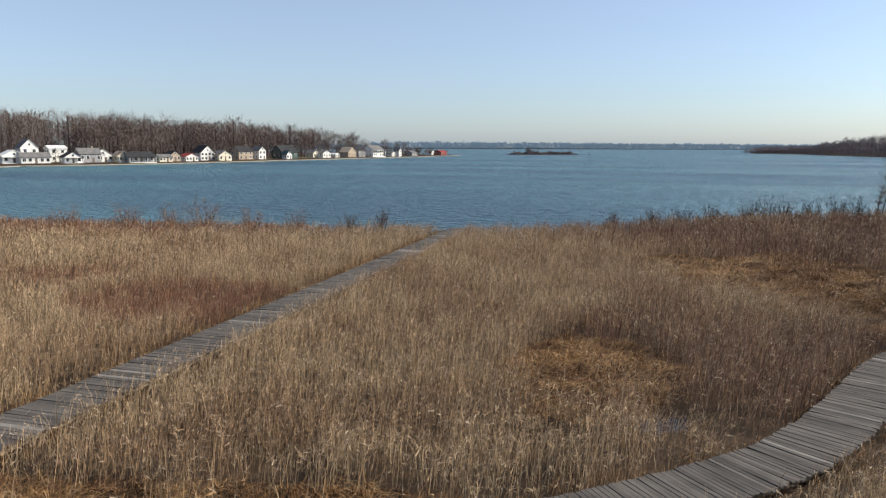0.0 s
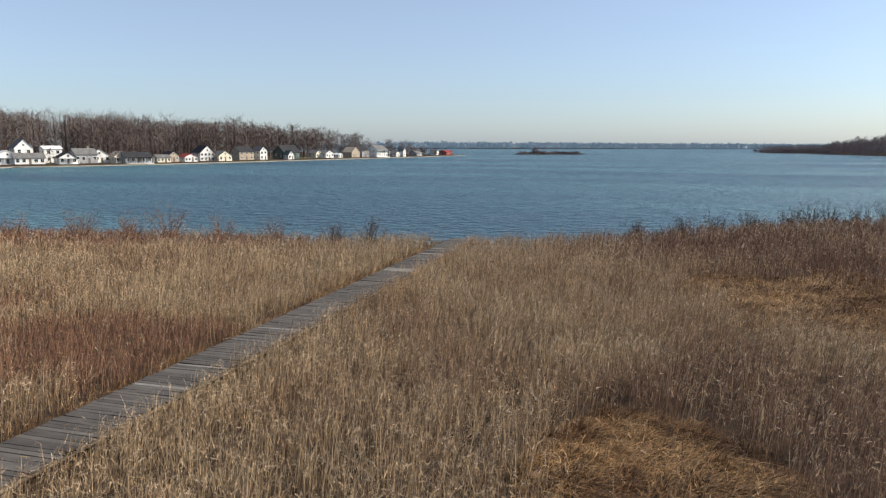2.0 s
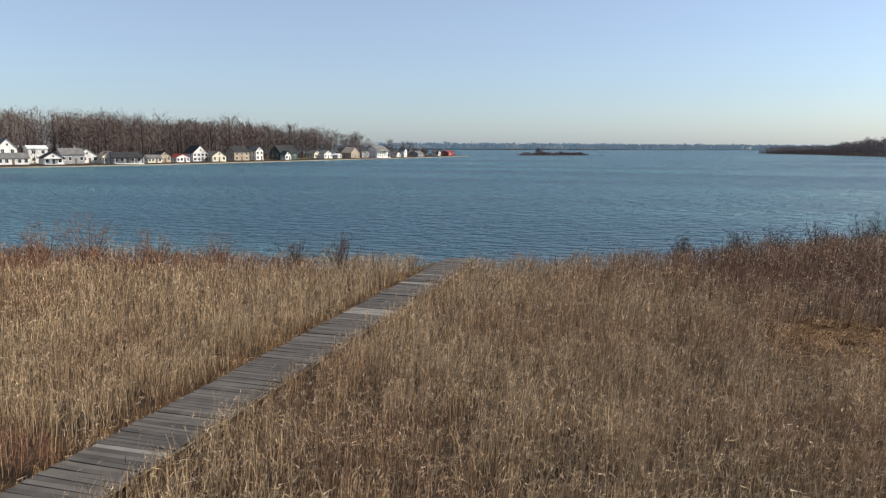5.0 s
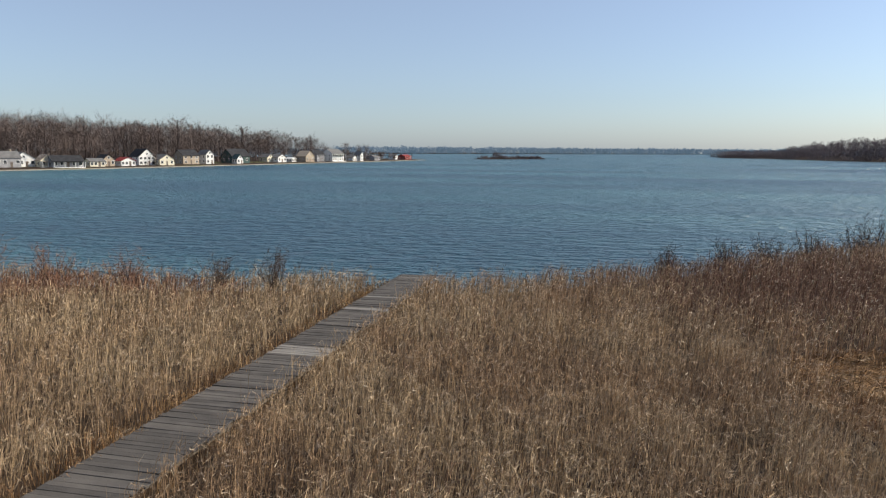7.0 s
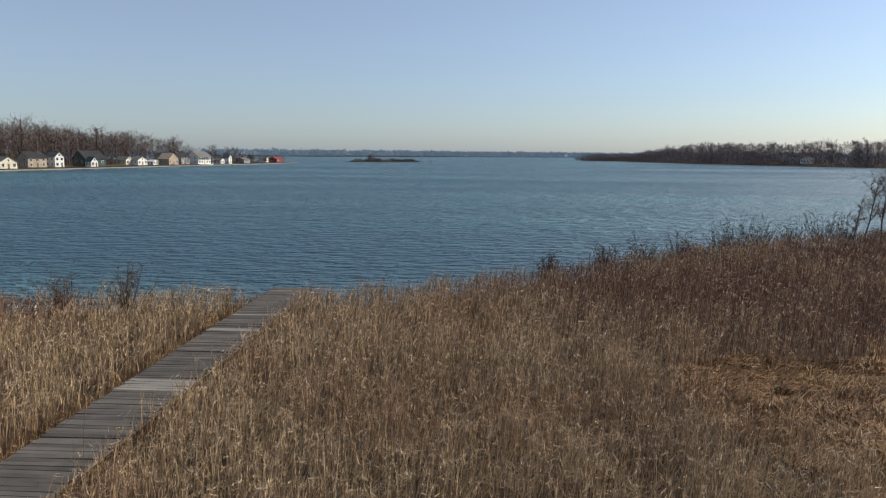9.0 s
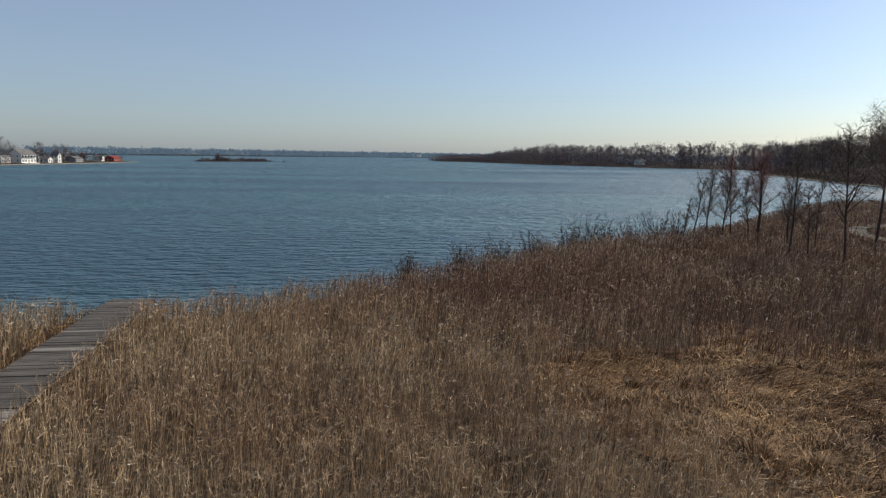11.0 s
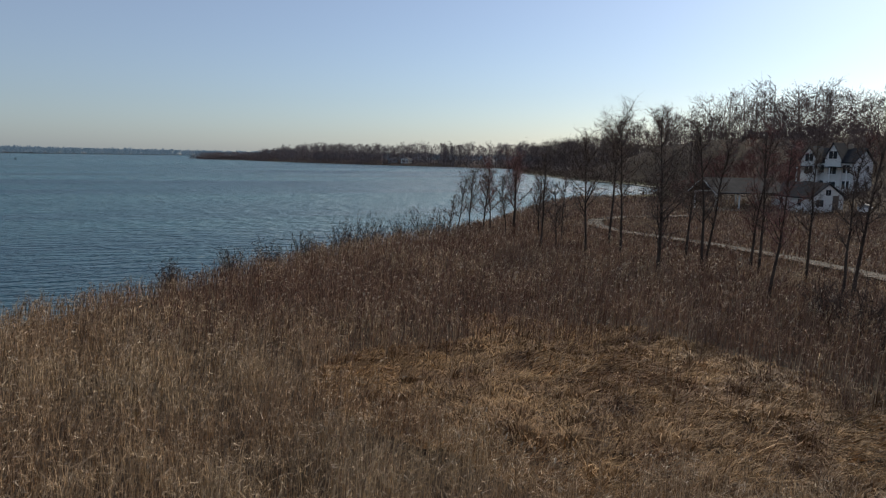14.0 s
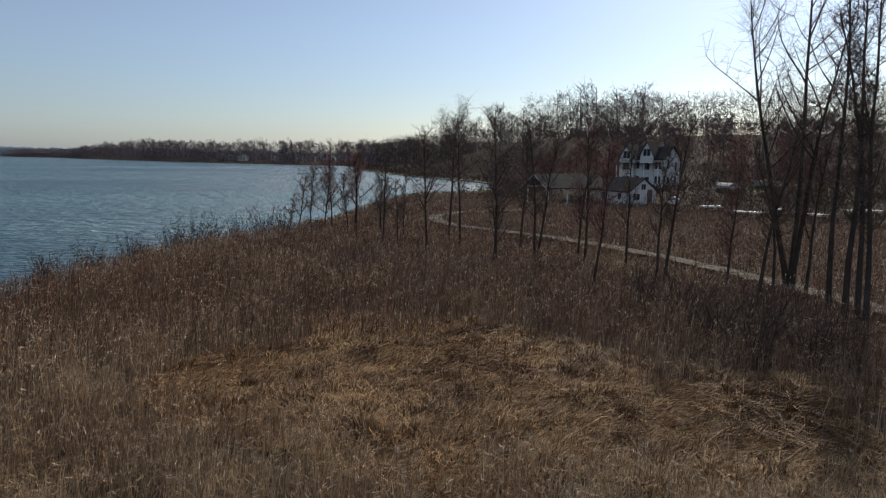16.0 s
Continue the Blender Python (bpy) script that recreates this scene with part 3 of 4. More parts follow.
def bare_tree(x, y, tall, seed, thick=None, lean=(0, 0), clear=0.35, spread_k=0.22, limbs=18, twigs=11, stems=1, twig_mat=None, label="", splay=0.10):
    """A leafless tree: trunk and limbs in one part, fine branches in the other."""
    r = random.Random(seed)
    z = float(height(np.array([x]), np.array([y]))[0]) - 0.05
    thing = tagged(new("bare_tree"), label or "slender leafless tree with fine upswept branches", "tree", group="bare trees on the marsh")
    thing.location = (x, y, z)
    vs, fs, tv, tf = [], [], [], []
    limbs = int(limbs * 1.3)
    thick = thick or tall * 0.0105
    for st in range(stems):
        a0 = 6.28 * st / max(stems, 1) + r.uniform(-0.4, 0.4)
        out = Vector((math.cos(a0), math.sin(a0), 0)) * (splay if stems > 1 else 0.0)
        h = tall * (1 if st == 0 else r.uniform(0.7, 0.95))
        trunk = bend_line(Vector((0, 0, 0)) + out * 0.06 / splay, Vector((lean[0], lean[1], 1)) + out, h, 10, 0.035, 0.02, r)
        n = len(trunk)
        radii = [thick * (1 - 0.9 * (i / (n - 1)) ** 0.9) + 0.008 for i in range(n)]
        radii[0] *= 1.25
        tube(vs, fs, trunk, radii, 7)
        for i in range(limbs // stems if stems > 1 else limbs):
            f = clear + (0.98 - clear) * ((i + r.random()) / (limbs // stems if stems > 1 else limbs))
            k = min(n - 2, int(f * (n - 1)))
            p = trunk[k].lerp(trunk[k + 1], f * (n - 1) - k)
            a = r.uniform(0, 6.283)
            up = r.uniform(0.55, 1.6)
            size = tall * spread_k * 1.08 * (1.15 - 0.75 * abs((f - clear) / (1 - clear) - 0.25)) * r.uniform(0.6, 1.2)
            limb = bend_line(p, Vector((math.cos(a), math.sin(a), up)), size, 5, 0.12, 0.07, r)
            rad = min(radii[k] * 0.55, 0.010 + size * 0.009)
            tube(vs, fs, limb, [rad * (1 - 0.8 * j / 5) + 0.004 for j in range(6)], 4)
            for j in range(1, 6):
                for _ in range(2):
                    w2 = Vector((r.gauss(0, 1), r.gauss(0, 1), r.gauss(0.7, 0.6)))
                    s2 = size * r.uniform(0.25, 0.5)
                    br = bend_line(limb[j], w2, s2, 3, 0.12, 0.06, r)
                    tube(tv, tf, br, [0.012, 0.010, 0.008, 0.005], 3)
                    for q in range(twigs):
                        w3 = Vector((r.gauss(0, 1), r.gauss(0, 1), r.gauss(0.6, 0.8))).normalized()
                        p3 = br[q % 4]
                        sd = w3.orthogonal().normalized() * 0.0075
                        o3 = len(tv)
                        tv.extend((p3 - sd, p3 + sd, p3 + w3 * s2 * r.uniform(0.4, 1.1)))
                        tf.append((o3, o3 + 1, o3 + 2))
    for name, v, f, m in (("trunk", vs, fs, M_BARK), ("crown", tv, tf, twig_mat or M_TWIG)):
        me = bpy.data.meshes.new(name)
        me.from_pydata(v, [], f)
        me.materials.append(m)
        ob = new(name, me)
        ob.parent = thing
    return thing


# lakeside clump
bare_tree(41.3, 27.6, 3.8, 1, limbs=12, clear=0.2, twigs=7, label="small pale leafless sapling at the water's edge")
bare_tree(41.3, 26.2, 5.4, 2, lean=(0.1, -0.28), limbs=12, clear=0.3, twigs=9, label="leaning leafless tree at the water's edge")
bare_tree(42.2, 25.0, 6.3, 3, limbs=16, clear=0.25)
bare_tree(43.0, 23.9, 6.8, 4, limbs=18, clear=0.25, twig_mat=M_REDTWIG)
bare_tree(44.0, 24.2, 6.4, 44, limbs=16, clear=0.3)
bare_tree(43.4, 20.6, 5.4, 5, limbs=14, clear=0.3)
bare_tree(46.1, 23.5, 7.1, 6, thick=0.15, limbs=26, clear=0.3, spread_k=0.3, twig_mat=M_REDTWIG, label="broad leafless tree with a rounded twiggy crown")
bare_tree(47.2, 21.0, 5.4, 7, limbs=14, clear=0.2)
bare_tree(45.2, 18.0, 5.5, 8, limbs=14, clear=0.25)
bare_tree(38.8, 8.4, 7.7, 9, limbs=14, clear=0.3, spread_k=0.14)
bare_tree(41.0, 9.6, 5.4, 10, limbs=12, clear=0.3, spread_k=0.16)
bare_tree(44.6, 13.8, 5.5, 43, limbs=14, clear=0.2, spread_k=0.18)
# behind the shore
bare_tree(41.2, 6.3, 8.7, 11, limbs=20, clear=0.35, spread_k=0.22, label="slender leafless tree with an oval crown")
bare_tree(47.2, 10.9, 10.6, 12, limbs=24, clear=0.45, spread_k=0.24, label="tall leafless tree with ascending limbs")
bare_tree(43.2, 5.0, 9.2, 13, limbs=18, clear=0.4, spread_k=0.16)
bare_tree(40.7, -1.3, 10.2, 14, thick=0.13, limbs=30, clear=0.15, spread_k=0.2)
bare_tree(48.4, 3.9, 9.5, 15, limbs=20, clear=0.3, spread_k=0.16)
bare_tree(45.5, -0.3, 9.9, 16, limbs=20, clear=0.3, spread_k=0.15)
bare_tree(46.8, 0.6, 9.0, 17, limbs=18, clear=0.3, spread_k=0.15)
bare_tree(48.1, -2.0, 9.3, 18, limbs=20, clear=0.25, spread_k=0.16, twig_mat=M_REDTWIG)
bare_tree(46.1, -4.2, 8.7, 19, limbs=18, clear=0.3, spread_k=0.15)
bare_tree(39.7, -10.0, 8.0, 20, limbs=18, clear=0.3, spread_k=0.15, lean=(0.02, -0.03), twig_mat=M_REDTWIG)
bare_tree(48.5, -5.7, 8.6, 21, limbs=18, clear=0.3, spread_k=0.15)
bare_tree(42.9, -11.7, 8.0, 22, limbs=16, clear=0.35, spread_k=0.13, lean=(0.02, -0.08))
bare_tree(45.2, -10.8, 10.0, 23, limbs=20, clear=0.3, spread_k=0.13)
bare_tree(45.4, -14.5, 7.6, 24, limbs=18, clear=0.25, spread_k=0.15, twig_mat=M_REDTWIG)
bare_tree(45.2, -16.4, 9.9, 25, limbs=18, clear=0.3, spread_k=0.14)
bare_tree(47.2, -16.2, 8.4, 26, limbs=18, clear=0.3, spread_k=0.15)
bare_tree(48.3, -17.4, 9.4, 27, limbs=18, clear=0.3, spread_k=0.15)
bare_tree(49.6, -16.0, 20.5, 28, thick=0.17, lean=(-0.05, 0.07), limbs=36, clear=0.4, spread_k=0.2, stems=3, twigs=8, splay=0.15, label="large multi-stemmed leafless cottonwood with wide crown")
bare_tree(43.4, -20.6, 15.8, 29, thick=0.14, limbs=26, clear=0.3, spread_k=0.09)
bare_tree(43.0, -21.4, 14.8, 30, limbs=24, clear=0.3, spread_k=0.09)
bare_tree(41.9, -22.3, 13.5, 31, limbs=22, clear=0.3, spread_k=0.1)
bare_tree(40.9, -23.0, 14.8, 32, thick=0.13, limbs=24, clear=0.25, spread_k=0.1)
bare_tree(44.0, -24.6, 14.0, 33, thick=0.14, limbs=24, clear=0.2, spread_k=0.11)
bare_tree(41.6, -25.2, 13.5, 34, limbs=22, clear=0.25, spread_k=0.11)


def woods(name, spots, talls, seed, material, label, twig_n=150, twig_w=0.08, crown=0.4, under=40, storey=6.0, twig_l=0.04, round_k=0.24):
    """Many bare trees far off in one mesh: tapered trunks, limbs, and clumps of fine twigs at the limbs' ends."""
    r = np.random.default_rng(seed)
    n = len(spots)
    foot = np.stack((spots[:, 0], spots[:, 1], height(spots[:, 0], spots[:, 1]) - 0.2), -1)
    quads, tris = [], []

    def across(d):
        side = np.cross(d, r.normal(0, 1, d.shape))
        return side / (np.linalg.norm(side, axis=1)[:, None] + 1e-9)

    def bars(p0, p1, w0, w1):
        s = across(p1 - p0)
        quads.append(np.stack((p0 - s * w0[:, None], p0 + s * w0[:, None], p1 + s * w1[:, None], p1 - s * w1[:, None]), 1))

    def slivers(p0, p1, w0):
        s = across(p1 - p0)
        tris.append(np.stack((p0 - s * w0, p0 + s * w0, p1), 1))
    top = foot + np.stack((r.normal(0, 0.5, n), r.normal(0, 0.5, n), talls * 0.72), -1)
    for _ in range(2):
        bars(foot, top, talls * 0.009, talls * 0.003)
    # brush under the crowns
    i = np.repeat(np.arange(n), under)
    p0 = foot[i] + np.stack((r.normal(0, 3, len(i)), r.normal(0, 3, len(i)), storey * r.random(len(i)) ** 1.3), -1)
    slivers(p0, p0 + r.normal(0, 0.7, p0.shape) + np.array((0, 0, 0.5)), twig_w * 1.5)
    # limbs fan out from the trunk; twigs gather round their outer halves
    limbs = max(5, twig_n // 16)
    wide = talls * r.uniform(0.8, 1.2, n) * round_k
    i = np.repeat(np.arange(n), limbs)
    a, u = r.uniform(0, 6.283, len(i)), r.random(len(i))
    start = foot[i] + (top[i] - foot[i]) * (crown + (1 - crown) * u * 0.9)[:, None]
    reach = wide[i] * np.sin(np.clip(0.35 + 0.75 * (1 - u), 0, 1) * 1.57) * r.uniform(0.55, 1.0, len(i))
    end = start + np.stack((np.cos(a) * reach, np.sin(a) * reach, reach * r.uniform(0.35, 1.1, len(i))), -1)
    end[:, 2] = np.minimum(end[:, 2], foot[i, 2] + talls[i] * r.uniform(0.9, 1.0, len(i)))
    bars(start, end, talls[i] * 0.0030, np.full(len(i), 0.02))
    k = np.repeat(np.arange(len(i)), max(1, twig_n // limbs))
    p = start[k] + (end - start)[k] * (r.random(len(k)) ** 0.6)[:, None] + r.normal(0, 1, (len(k), 3)) * (talls[i][k] * 0.030)[:, None]
    d = (end - start)[k]
    d = d / (np.linalg.norm(d, axis=1)[:, None] + 1e-6) + r.normal(0, 0.8, d.shape) + np.array((0, 0, 0.25))
    slivers(p, p + d * (talls.mean() * twig_l) * r.uniform(0.5, 1.5, len(k))[:, None], twig_w)
    q, t = np.concatenate(quads).reshape(-1, 3), np.concatenate(tris).reshape(-1, 3)
    me = mesh_np(name, np.concatenate((q, t)), np.arange(len(q) + len(t)), np.concatenate((np.full(len(q) // 4, 4), np.full(len(t) // 3, 3))), material)
    tagged(new(name, me), label, "woods", kind="stuff")


def along(line, n, lo, hi, seed):
    """n places along a line, between two distances to its left."""
    r = np.random.default_rng(seed)
    p = np.array(line, float)
    seg = np.hypot(*(p[1:] - p[:-1]).T)
    k = r.choice(len(seg), n, p=seg / seg.sum())
    d = (p[1:] - p[:-1])[k] / seg[k][:, None]
    return p[k] + d * (r.random(n) * seg[k])[:, None] + np.stack((-d[:, 1], d[:, 0]), -1) * r.uniform(lo, hi, n)[:, None]


def scatter(n, seed, box_, test):
    r = np.random.default_rng(seed)
    x, y = r.uniform(box_[0], box_[1], n), r.uniform(box_[2], box_[3], n)
    ok = test(x, y)
    return np.stack((x[ok], y[ok]), -1)


def skyline(spots, lo, hi, seed):
    """Heights in drifts, with single taller trees."""
    r = np.random.default_rng(seed)
    k = 0.5 + 0.3 * wave(spots[:, 0], spots[:, 1], 0.07, seed) + r.normal(0, 0.16, len(spots))
    return lo + (hi - lo) * np.clip(k, 0, 1.15)


r0 = np.random.default_rng(77)
left = scatter(9000, 1, (-420, -170, 60, 480), lambda x, y: (shore(x, y) > np.where(y < 290, 48, 30)) & (shore(x, y) < 130) & (y < 445))[:850]
woods("left_woods", left, skyline(left, 22.5, 32.5, 5) * (1 - 0.25 * step(left[:, 1], 350, 445)), 2, M_WOODS, "bare grey-brown hardwood forest behind lakeside cottages", 230, 0.073, 0.2, 60, 16, 0.035)
spit = scatter(900, 3, (-260, -140, 400, 610), lambda x, y: (shore(x, y) > 9) & (shore(x, y) < 40))[:60]
woods("shore_trees", spit, r0.uniform(9, 19, len(spit)) * (1 - 0.6 * step(spit[:, 1], 455, 560)), 4, M_WOODS, "scattered bare trees along the far spit", 360, 0.08, 0.25, 90, 4)
yards = along(LAKE[:13], 60, 8, 36, 41)
woods("yard_trees", yards, r0.uniform(5, 12, len(yards)), 42, M_WOODS, "small bare trees between the cottages", 170, 0.06, 0.25, 40, 2)
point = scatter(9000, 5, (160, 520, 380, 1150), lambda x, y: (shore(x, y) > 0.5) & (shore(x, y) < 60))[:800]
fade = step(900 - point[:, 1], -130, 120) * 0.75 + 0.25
woods("point_woods", point, skyline(point, 17, 26.5, 7) * fade, 6, M_HAZY, "bare woods on the far point, haze tinted into their colour", 140, 0.16, 0.2, 60, 9)
bay = scatter(6000, 7, (120, 420, 95, 460), lambda x, y: (shore(x, y) > 14) & (shore(x, y) < 90))[:380]
woods("bay_woods", bay, skyline(bay, 15.5, 24, 9), 8, M_WOODS, "bare woods round the bay", 200, 0.075, 0.3, 70, 6)
hill = scatter(6000, 9, (124, 235, -110, 150), lambda x, y: (shore(x, y) > 26) & (np.hypot(x - 118, y - 38) > 16))[:520]
woods("hill_woods", hill, skyline(hill, 8.8, 14.2, 13) - 5.5 * step(hill[:, 0], 125, 190), 10, M_HILL, "dark bare woods on the rise behind the houses", 250, 0.040, 0.3, 150, 12)
near_hill = scatter(900, 15, (104, 150, -70, 100), lambda x, y: (shore(x, y) > 10) & (np.hypot(x - 116, y - 38) > 11) & (np.hypot(x - 106, y - 30) > 14))[:70]
woods("budding_trees", near_hill, r0.uniform(6, 13, len(near_hill)), 16, M_REDTWIG, "reddish budding trees round the houses", 700, 0.03, 0.2, 200, 3)
thicket = scatter(2500, 17, (94, 140, -30, 64), lambda x, y: (shore(x, y) > 4) & (np.hypot(x - 119, y - 40) > 7) & (np.hypot(x - 104, y - 31) > 5) & (np.hypot(x - 100, y - 43) > 5.5))[:420]
woods("thicket", thicket, r0.uniform(1.2, 3.2, len(thicket)), 18, M_TWIG, "brown leafless scrub round the houses", 70, 0.035, 0.0, 50, 1.2)
scrub = scatter(5000, 19, (105, 320, 78, 420), lambda x, y: (shore(x, y) > 1.5) & (shore(x, y) < 17))[:420]
woods("bay_scrub", scrub, r0.uniform(1.0, 2.8, len(scrub)), 20, M_TWIG, "brown brush along the bay shore", 40, 0.06, 0.0, 40, 1.0)
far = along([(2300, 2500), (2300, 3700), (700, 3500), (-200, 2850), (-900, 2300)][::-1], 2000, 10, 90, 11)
woods("far_treeline", far, skyline(far, 22, 27, 12), 12, M_DIST, "treeline across the lake, blue haze put into its colour", 24, 3.2, 0.0, 16, 20, 0.09, 0.6)
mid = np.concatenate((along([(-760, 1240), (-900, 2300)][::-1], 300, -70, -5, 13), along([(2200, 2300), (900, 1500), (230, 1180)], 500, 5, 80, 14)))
woods("mid_treeline", mid, skyline(mid, 12, 19, 15), 14, M_DIST, "treeline beyond the spit, haze put into its colour", 30, 1.5, 0.0, 30, 12, 0.08, 0.4)


# ---- houses ----
def gable_house(x, y, face, wide, deep, eave, ridge, wall_m, roof_m, label, gable_front=True, rows=1, cols=3, base=None, porch=False, name="cottage", chimney=False, win=(1.15, 1.3)):
    """A house whose front looks along face degrees (0: +x, 90: +y). Local front is -y."""
    z = float(height(np.array([x]), np.array([y]))[0]) if base is None else base
    thing = tagged(new(name), label, "house", group="lakeside houses")
    thing.matrix_basis = pose(x, y, z - 0.1, 0, 0, face + 90)
    w2, d2 = wide / 2, deep / 2
    bm = boxed(-w2, w2, -d2, d2, -0.4, eave)
    if gable_front:
        tri = lambda yy: [bm.verts.new(p) for p in ((-w2, yy, eave), (w2, yy, eave), (0, yy, ridge))]
    else:
        tri = lambda xx: [bm.verts.new(p) for p in ((xx, -d2, eave), (xx, d2, eave), (xx, 0, ridge))]
    a, b = tri(-(d2 if gable_front else w2)), tri(d2 if gable_front else w2)
    bm.faces.new(a)
    bm.faces.new(b[::-1])
    bmesh.ops.recalc_face_normals(bm, faces=bm.faces)
    part("wall", bm, wall_m, thing)
    bm = bmesh.new()
    run, half = (d2, w2) if gable_front else (w2, d2)
    over, th = 0.35, 0.16
    slope = (ridge - eave) / half
    prof = [(-half - over, eave - over * slope), (0, ridge), (half + over, eave - over * slope)]
    rows_v = []
    for e in (-run - over, run + over):
        ring = [(u, v + 0.02) for u, v in prof] + [(u, v + 0.02 + th) for u, v in prof[::-1]]
        rows_v.append([bm.verts.new((u, e, v) if gable_front else (e, u, v)) for u, v in ring])
    for i in range(6):
        j = (i + 1) % 6
        bm.faces.new((rows_v[0][i], rows_v[0][j], rows_v[1][j], rows_v[1][i]))
    for ring in rows_v:
        bm.faces.new((ring[0], ring[1], ring[4], ring[5]))
        bm.faces.new((ring[1], ring[2], ring[3], ring[4]))
    bmesh.ops.recalc_face_normals(bm, faces=bm.faces)
    part("roof", bm, roof_m, thing)

    def window(u, zc, ww, hh, side=0):
        frame_ = part("window", boxed(-ww / 2 - 0.09, ww / 2 + 0.09, -0.05, 0.03, -hh / 2 - 0.09, hh / 2 + 0.09), M_TRIM, thing)
        frame_.matrix_basis = (pose(u, -d2, zc) if side == 0 else pose(side * w2, u, zc, 0, 0, 90 * side))
        for k in (-1, 1):
            part("pane", boxed(k * ww / 4 - ww / 4 + 0.02, k * ww / 4 + ww / 4 - 0.02, -0.058, -0.052, -hh / 2, hh / 2), M_GLASS, frame_)
    storey = eave / rows
    for rr in range(rows):
        for c in range(cols):
            u = -w2 + wide * (c + 0.5) / cols
            if rr == 0 and c == cols // 2 and cols > 1:
                part("door", boxed(u - 0.45, u + 0.45, -d2 - 0.05, -d2 + 0.02, 0.05, 2.1), M_DOOR, thing)
            else:
                window(u, storey * rr + storey * 0.56, min(win[0], wide / cols * 0.6), min(win[1], storey * 0.5))
        for sd in (-1, 1):
            for u in (-d2 * 0.45, d2 * 0.45):
                window(u, storey * rr + storey * 0.56, 0.8, min(1.1, storey * 0.5), sd)
    if gable_front and ridge - eave > 1.6:
        window(0, eave + (ridge - eave) * 0.35, 0.8, 0.8)
    if porch:
        bm = boxed(-w2, w2, -d2 - 2.0, -d2 - 0.01, eave * 0.82, eave * 0.82 + 0.14)
        part("porch_roof", bm, roof_m, thing)
        part("porch_floor", boxed(-w2, w2, -d2 - 2.0, -d2 - 0.01, -0.3, 0.12), M_TRIM, thing)
        for k in range(4):
            u = -w2 + 0.1 + (wide - 0.2) * k / 3
            part("porch_post", boxed(u - 0.07, u + 0.07, -d2 - 1.95, -d2 - 1.81, 0.12, eave * 0.82), M_TRIM, thing)
    if chimney:
        part("chimney", boxed(w2 * 0.4, w2 * 0.4 + 0.6, -0.3, 0.3, eave, ridge + 0.8), M_TAN, thing)
    return thing


WHITE = "white-sided lakeside cottage with grey shingle roof"
gable_house(-230.2, 168.0, -30, 8.88, 8.42, 2.99, 5.24, M_WHITE, M_WHITE, "white cottage with pale roof beside the water", porch=True)
gable_house(-234.8, 180.1, -30, 6.73, 8.42, 6.17, 9.54, M_WHITE, M_ROOF, "tall white house with steep front gable", rows=2, cols=2)
gable_house(-222.7, 171.7, -30, 10.75, 5.61, 2.52, 4.30, M_WHITE, M_ROOF, "low white cottage with grey roof on the shore", gable_front=False, cols=5)
gable_house(-226.4, 186.7, -30, 6.83, 7.48, 5.80, 6.92, M_WHITE, M_WHITE, "boxy white house with flat pale roof", rows=2, cols=2, gable_front=False)
gable_house(-215.2, 182.9, -30, 7.01, 6.54, 2.52, 4.58, M_WHITE, M_ROOFD, "small white cottage with dark gable roof", porch=True)
gable_house(-215.2, 192.3, -28, 8.79, 7.48, 3.74, 6.08, M_GREYS, M_ROOF, "grey house with long grey roof", gable_front=False, rows=1, cols=4, chimney=True)
gable_house(-217.1, 201.6, -28, 8.42, 8.42, 3.09, 5.70, M_WHITE, M_ROOF, "white cottage with broad front gable", cols=4)
gable_house(-208.7, 205.4, -28, 6.45, 7.48, 2.71, 4.86, M_CREAM, M_TAN, "cream cottage with tan roof", porch=True)
gable_house(-202.3, 208.4, -28, 11.79, 6.55, 2.62, 4.68, M_GREYS, M_ROOFD, "low grey cottage with dark long roof", gable_front=False, cols=5, porch=True)
gable_house(-200.3, 222.8, -25, 6.32, 5.66, 2.26, 3.40, M_CREAM, M_ROOF, "small cream cottage with many windows", gable_front=False, cols=4)
gable_house(-201.3, 230.7, -25, 5.12, 6.64, 3.03, 4.93, M_TAN, M_ROOFD, "brown cottage with dark roof")
gable_house(-198.6, 239.8, -25, 6.48, 6.67, 2.29, 3.72, M_WHITE, M_REDS, "small white cottage with red-brown roof", cols=4)
gable_house(-200.4, 254.7, -25, 7.88, 8.65, 4.04, 7.40, M_WHITE, M_ROOFD, "white two-storey house with tall glazed gable", rows=2, cols=4, win=(1.3, 1.6))
gable_house(-193.2, 259.3, -22, 7.52, 7.71, 2.79, 5.01, M_CREAM, M_ROOF, "cream cottage with side gable", cols=3)
gable_house(-197.1, 285.2, -22, 9.28, 7.82, 4.40, 7.04, M_TAN, M_ROOFD, "brown house with dark roof under trees", gable_front=False, rows=2)
gable_house(-193.5, 297.1, -22, 4.82, 6.88, 4.92, 7.08, M_WHITE, M_ROOF, "narrow tall white house", rows=2, cols=2)
gable_house(-191.4, 323.8, -20, 12.46, 8.97, 3.89, 7.78, M_DKGREEN, M_ROOFD, "dark green house with big dark roof", gable_front=False, rows=1, cols=3)
gable_house(-185.5, 315.3, -20, 4.17, 3.97, 2.78, 4.96, M_WHITE, M_DKGREEN, "small white gabled annex with green roof", cols=2)
gable_house(-193, 364, -18, 5.8, 7, 3.0, 4.8, M_CREAM, M_ROOF, WHITE, cols=2)
gable_house(-187, 367, -18, 7.2, 7, 3.0, 4.8, M_WHITE, M_ROOF, WHITE)
gable_house(-184, 379, -18, 3.8, 5, 2.0, 2.9, M_WHITE, M_WHITE, "small white boathouse on the shore", cols=2)
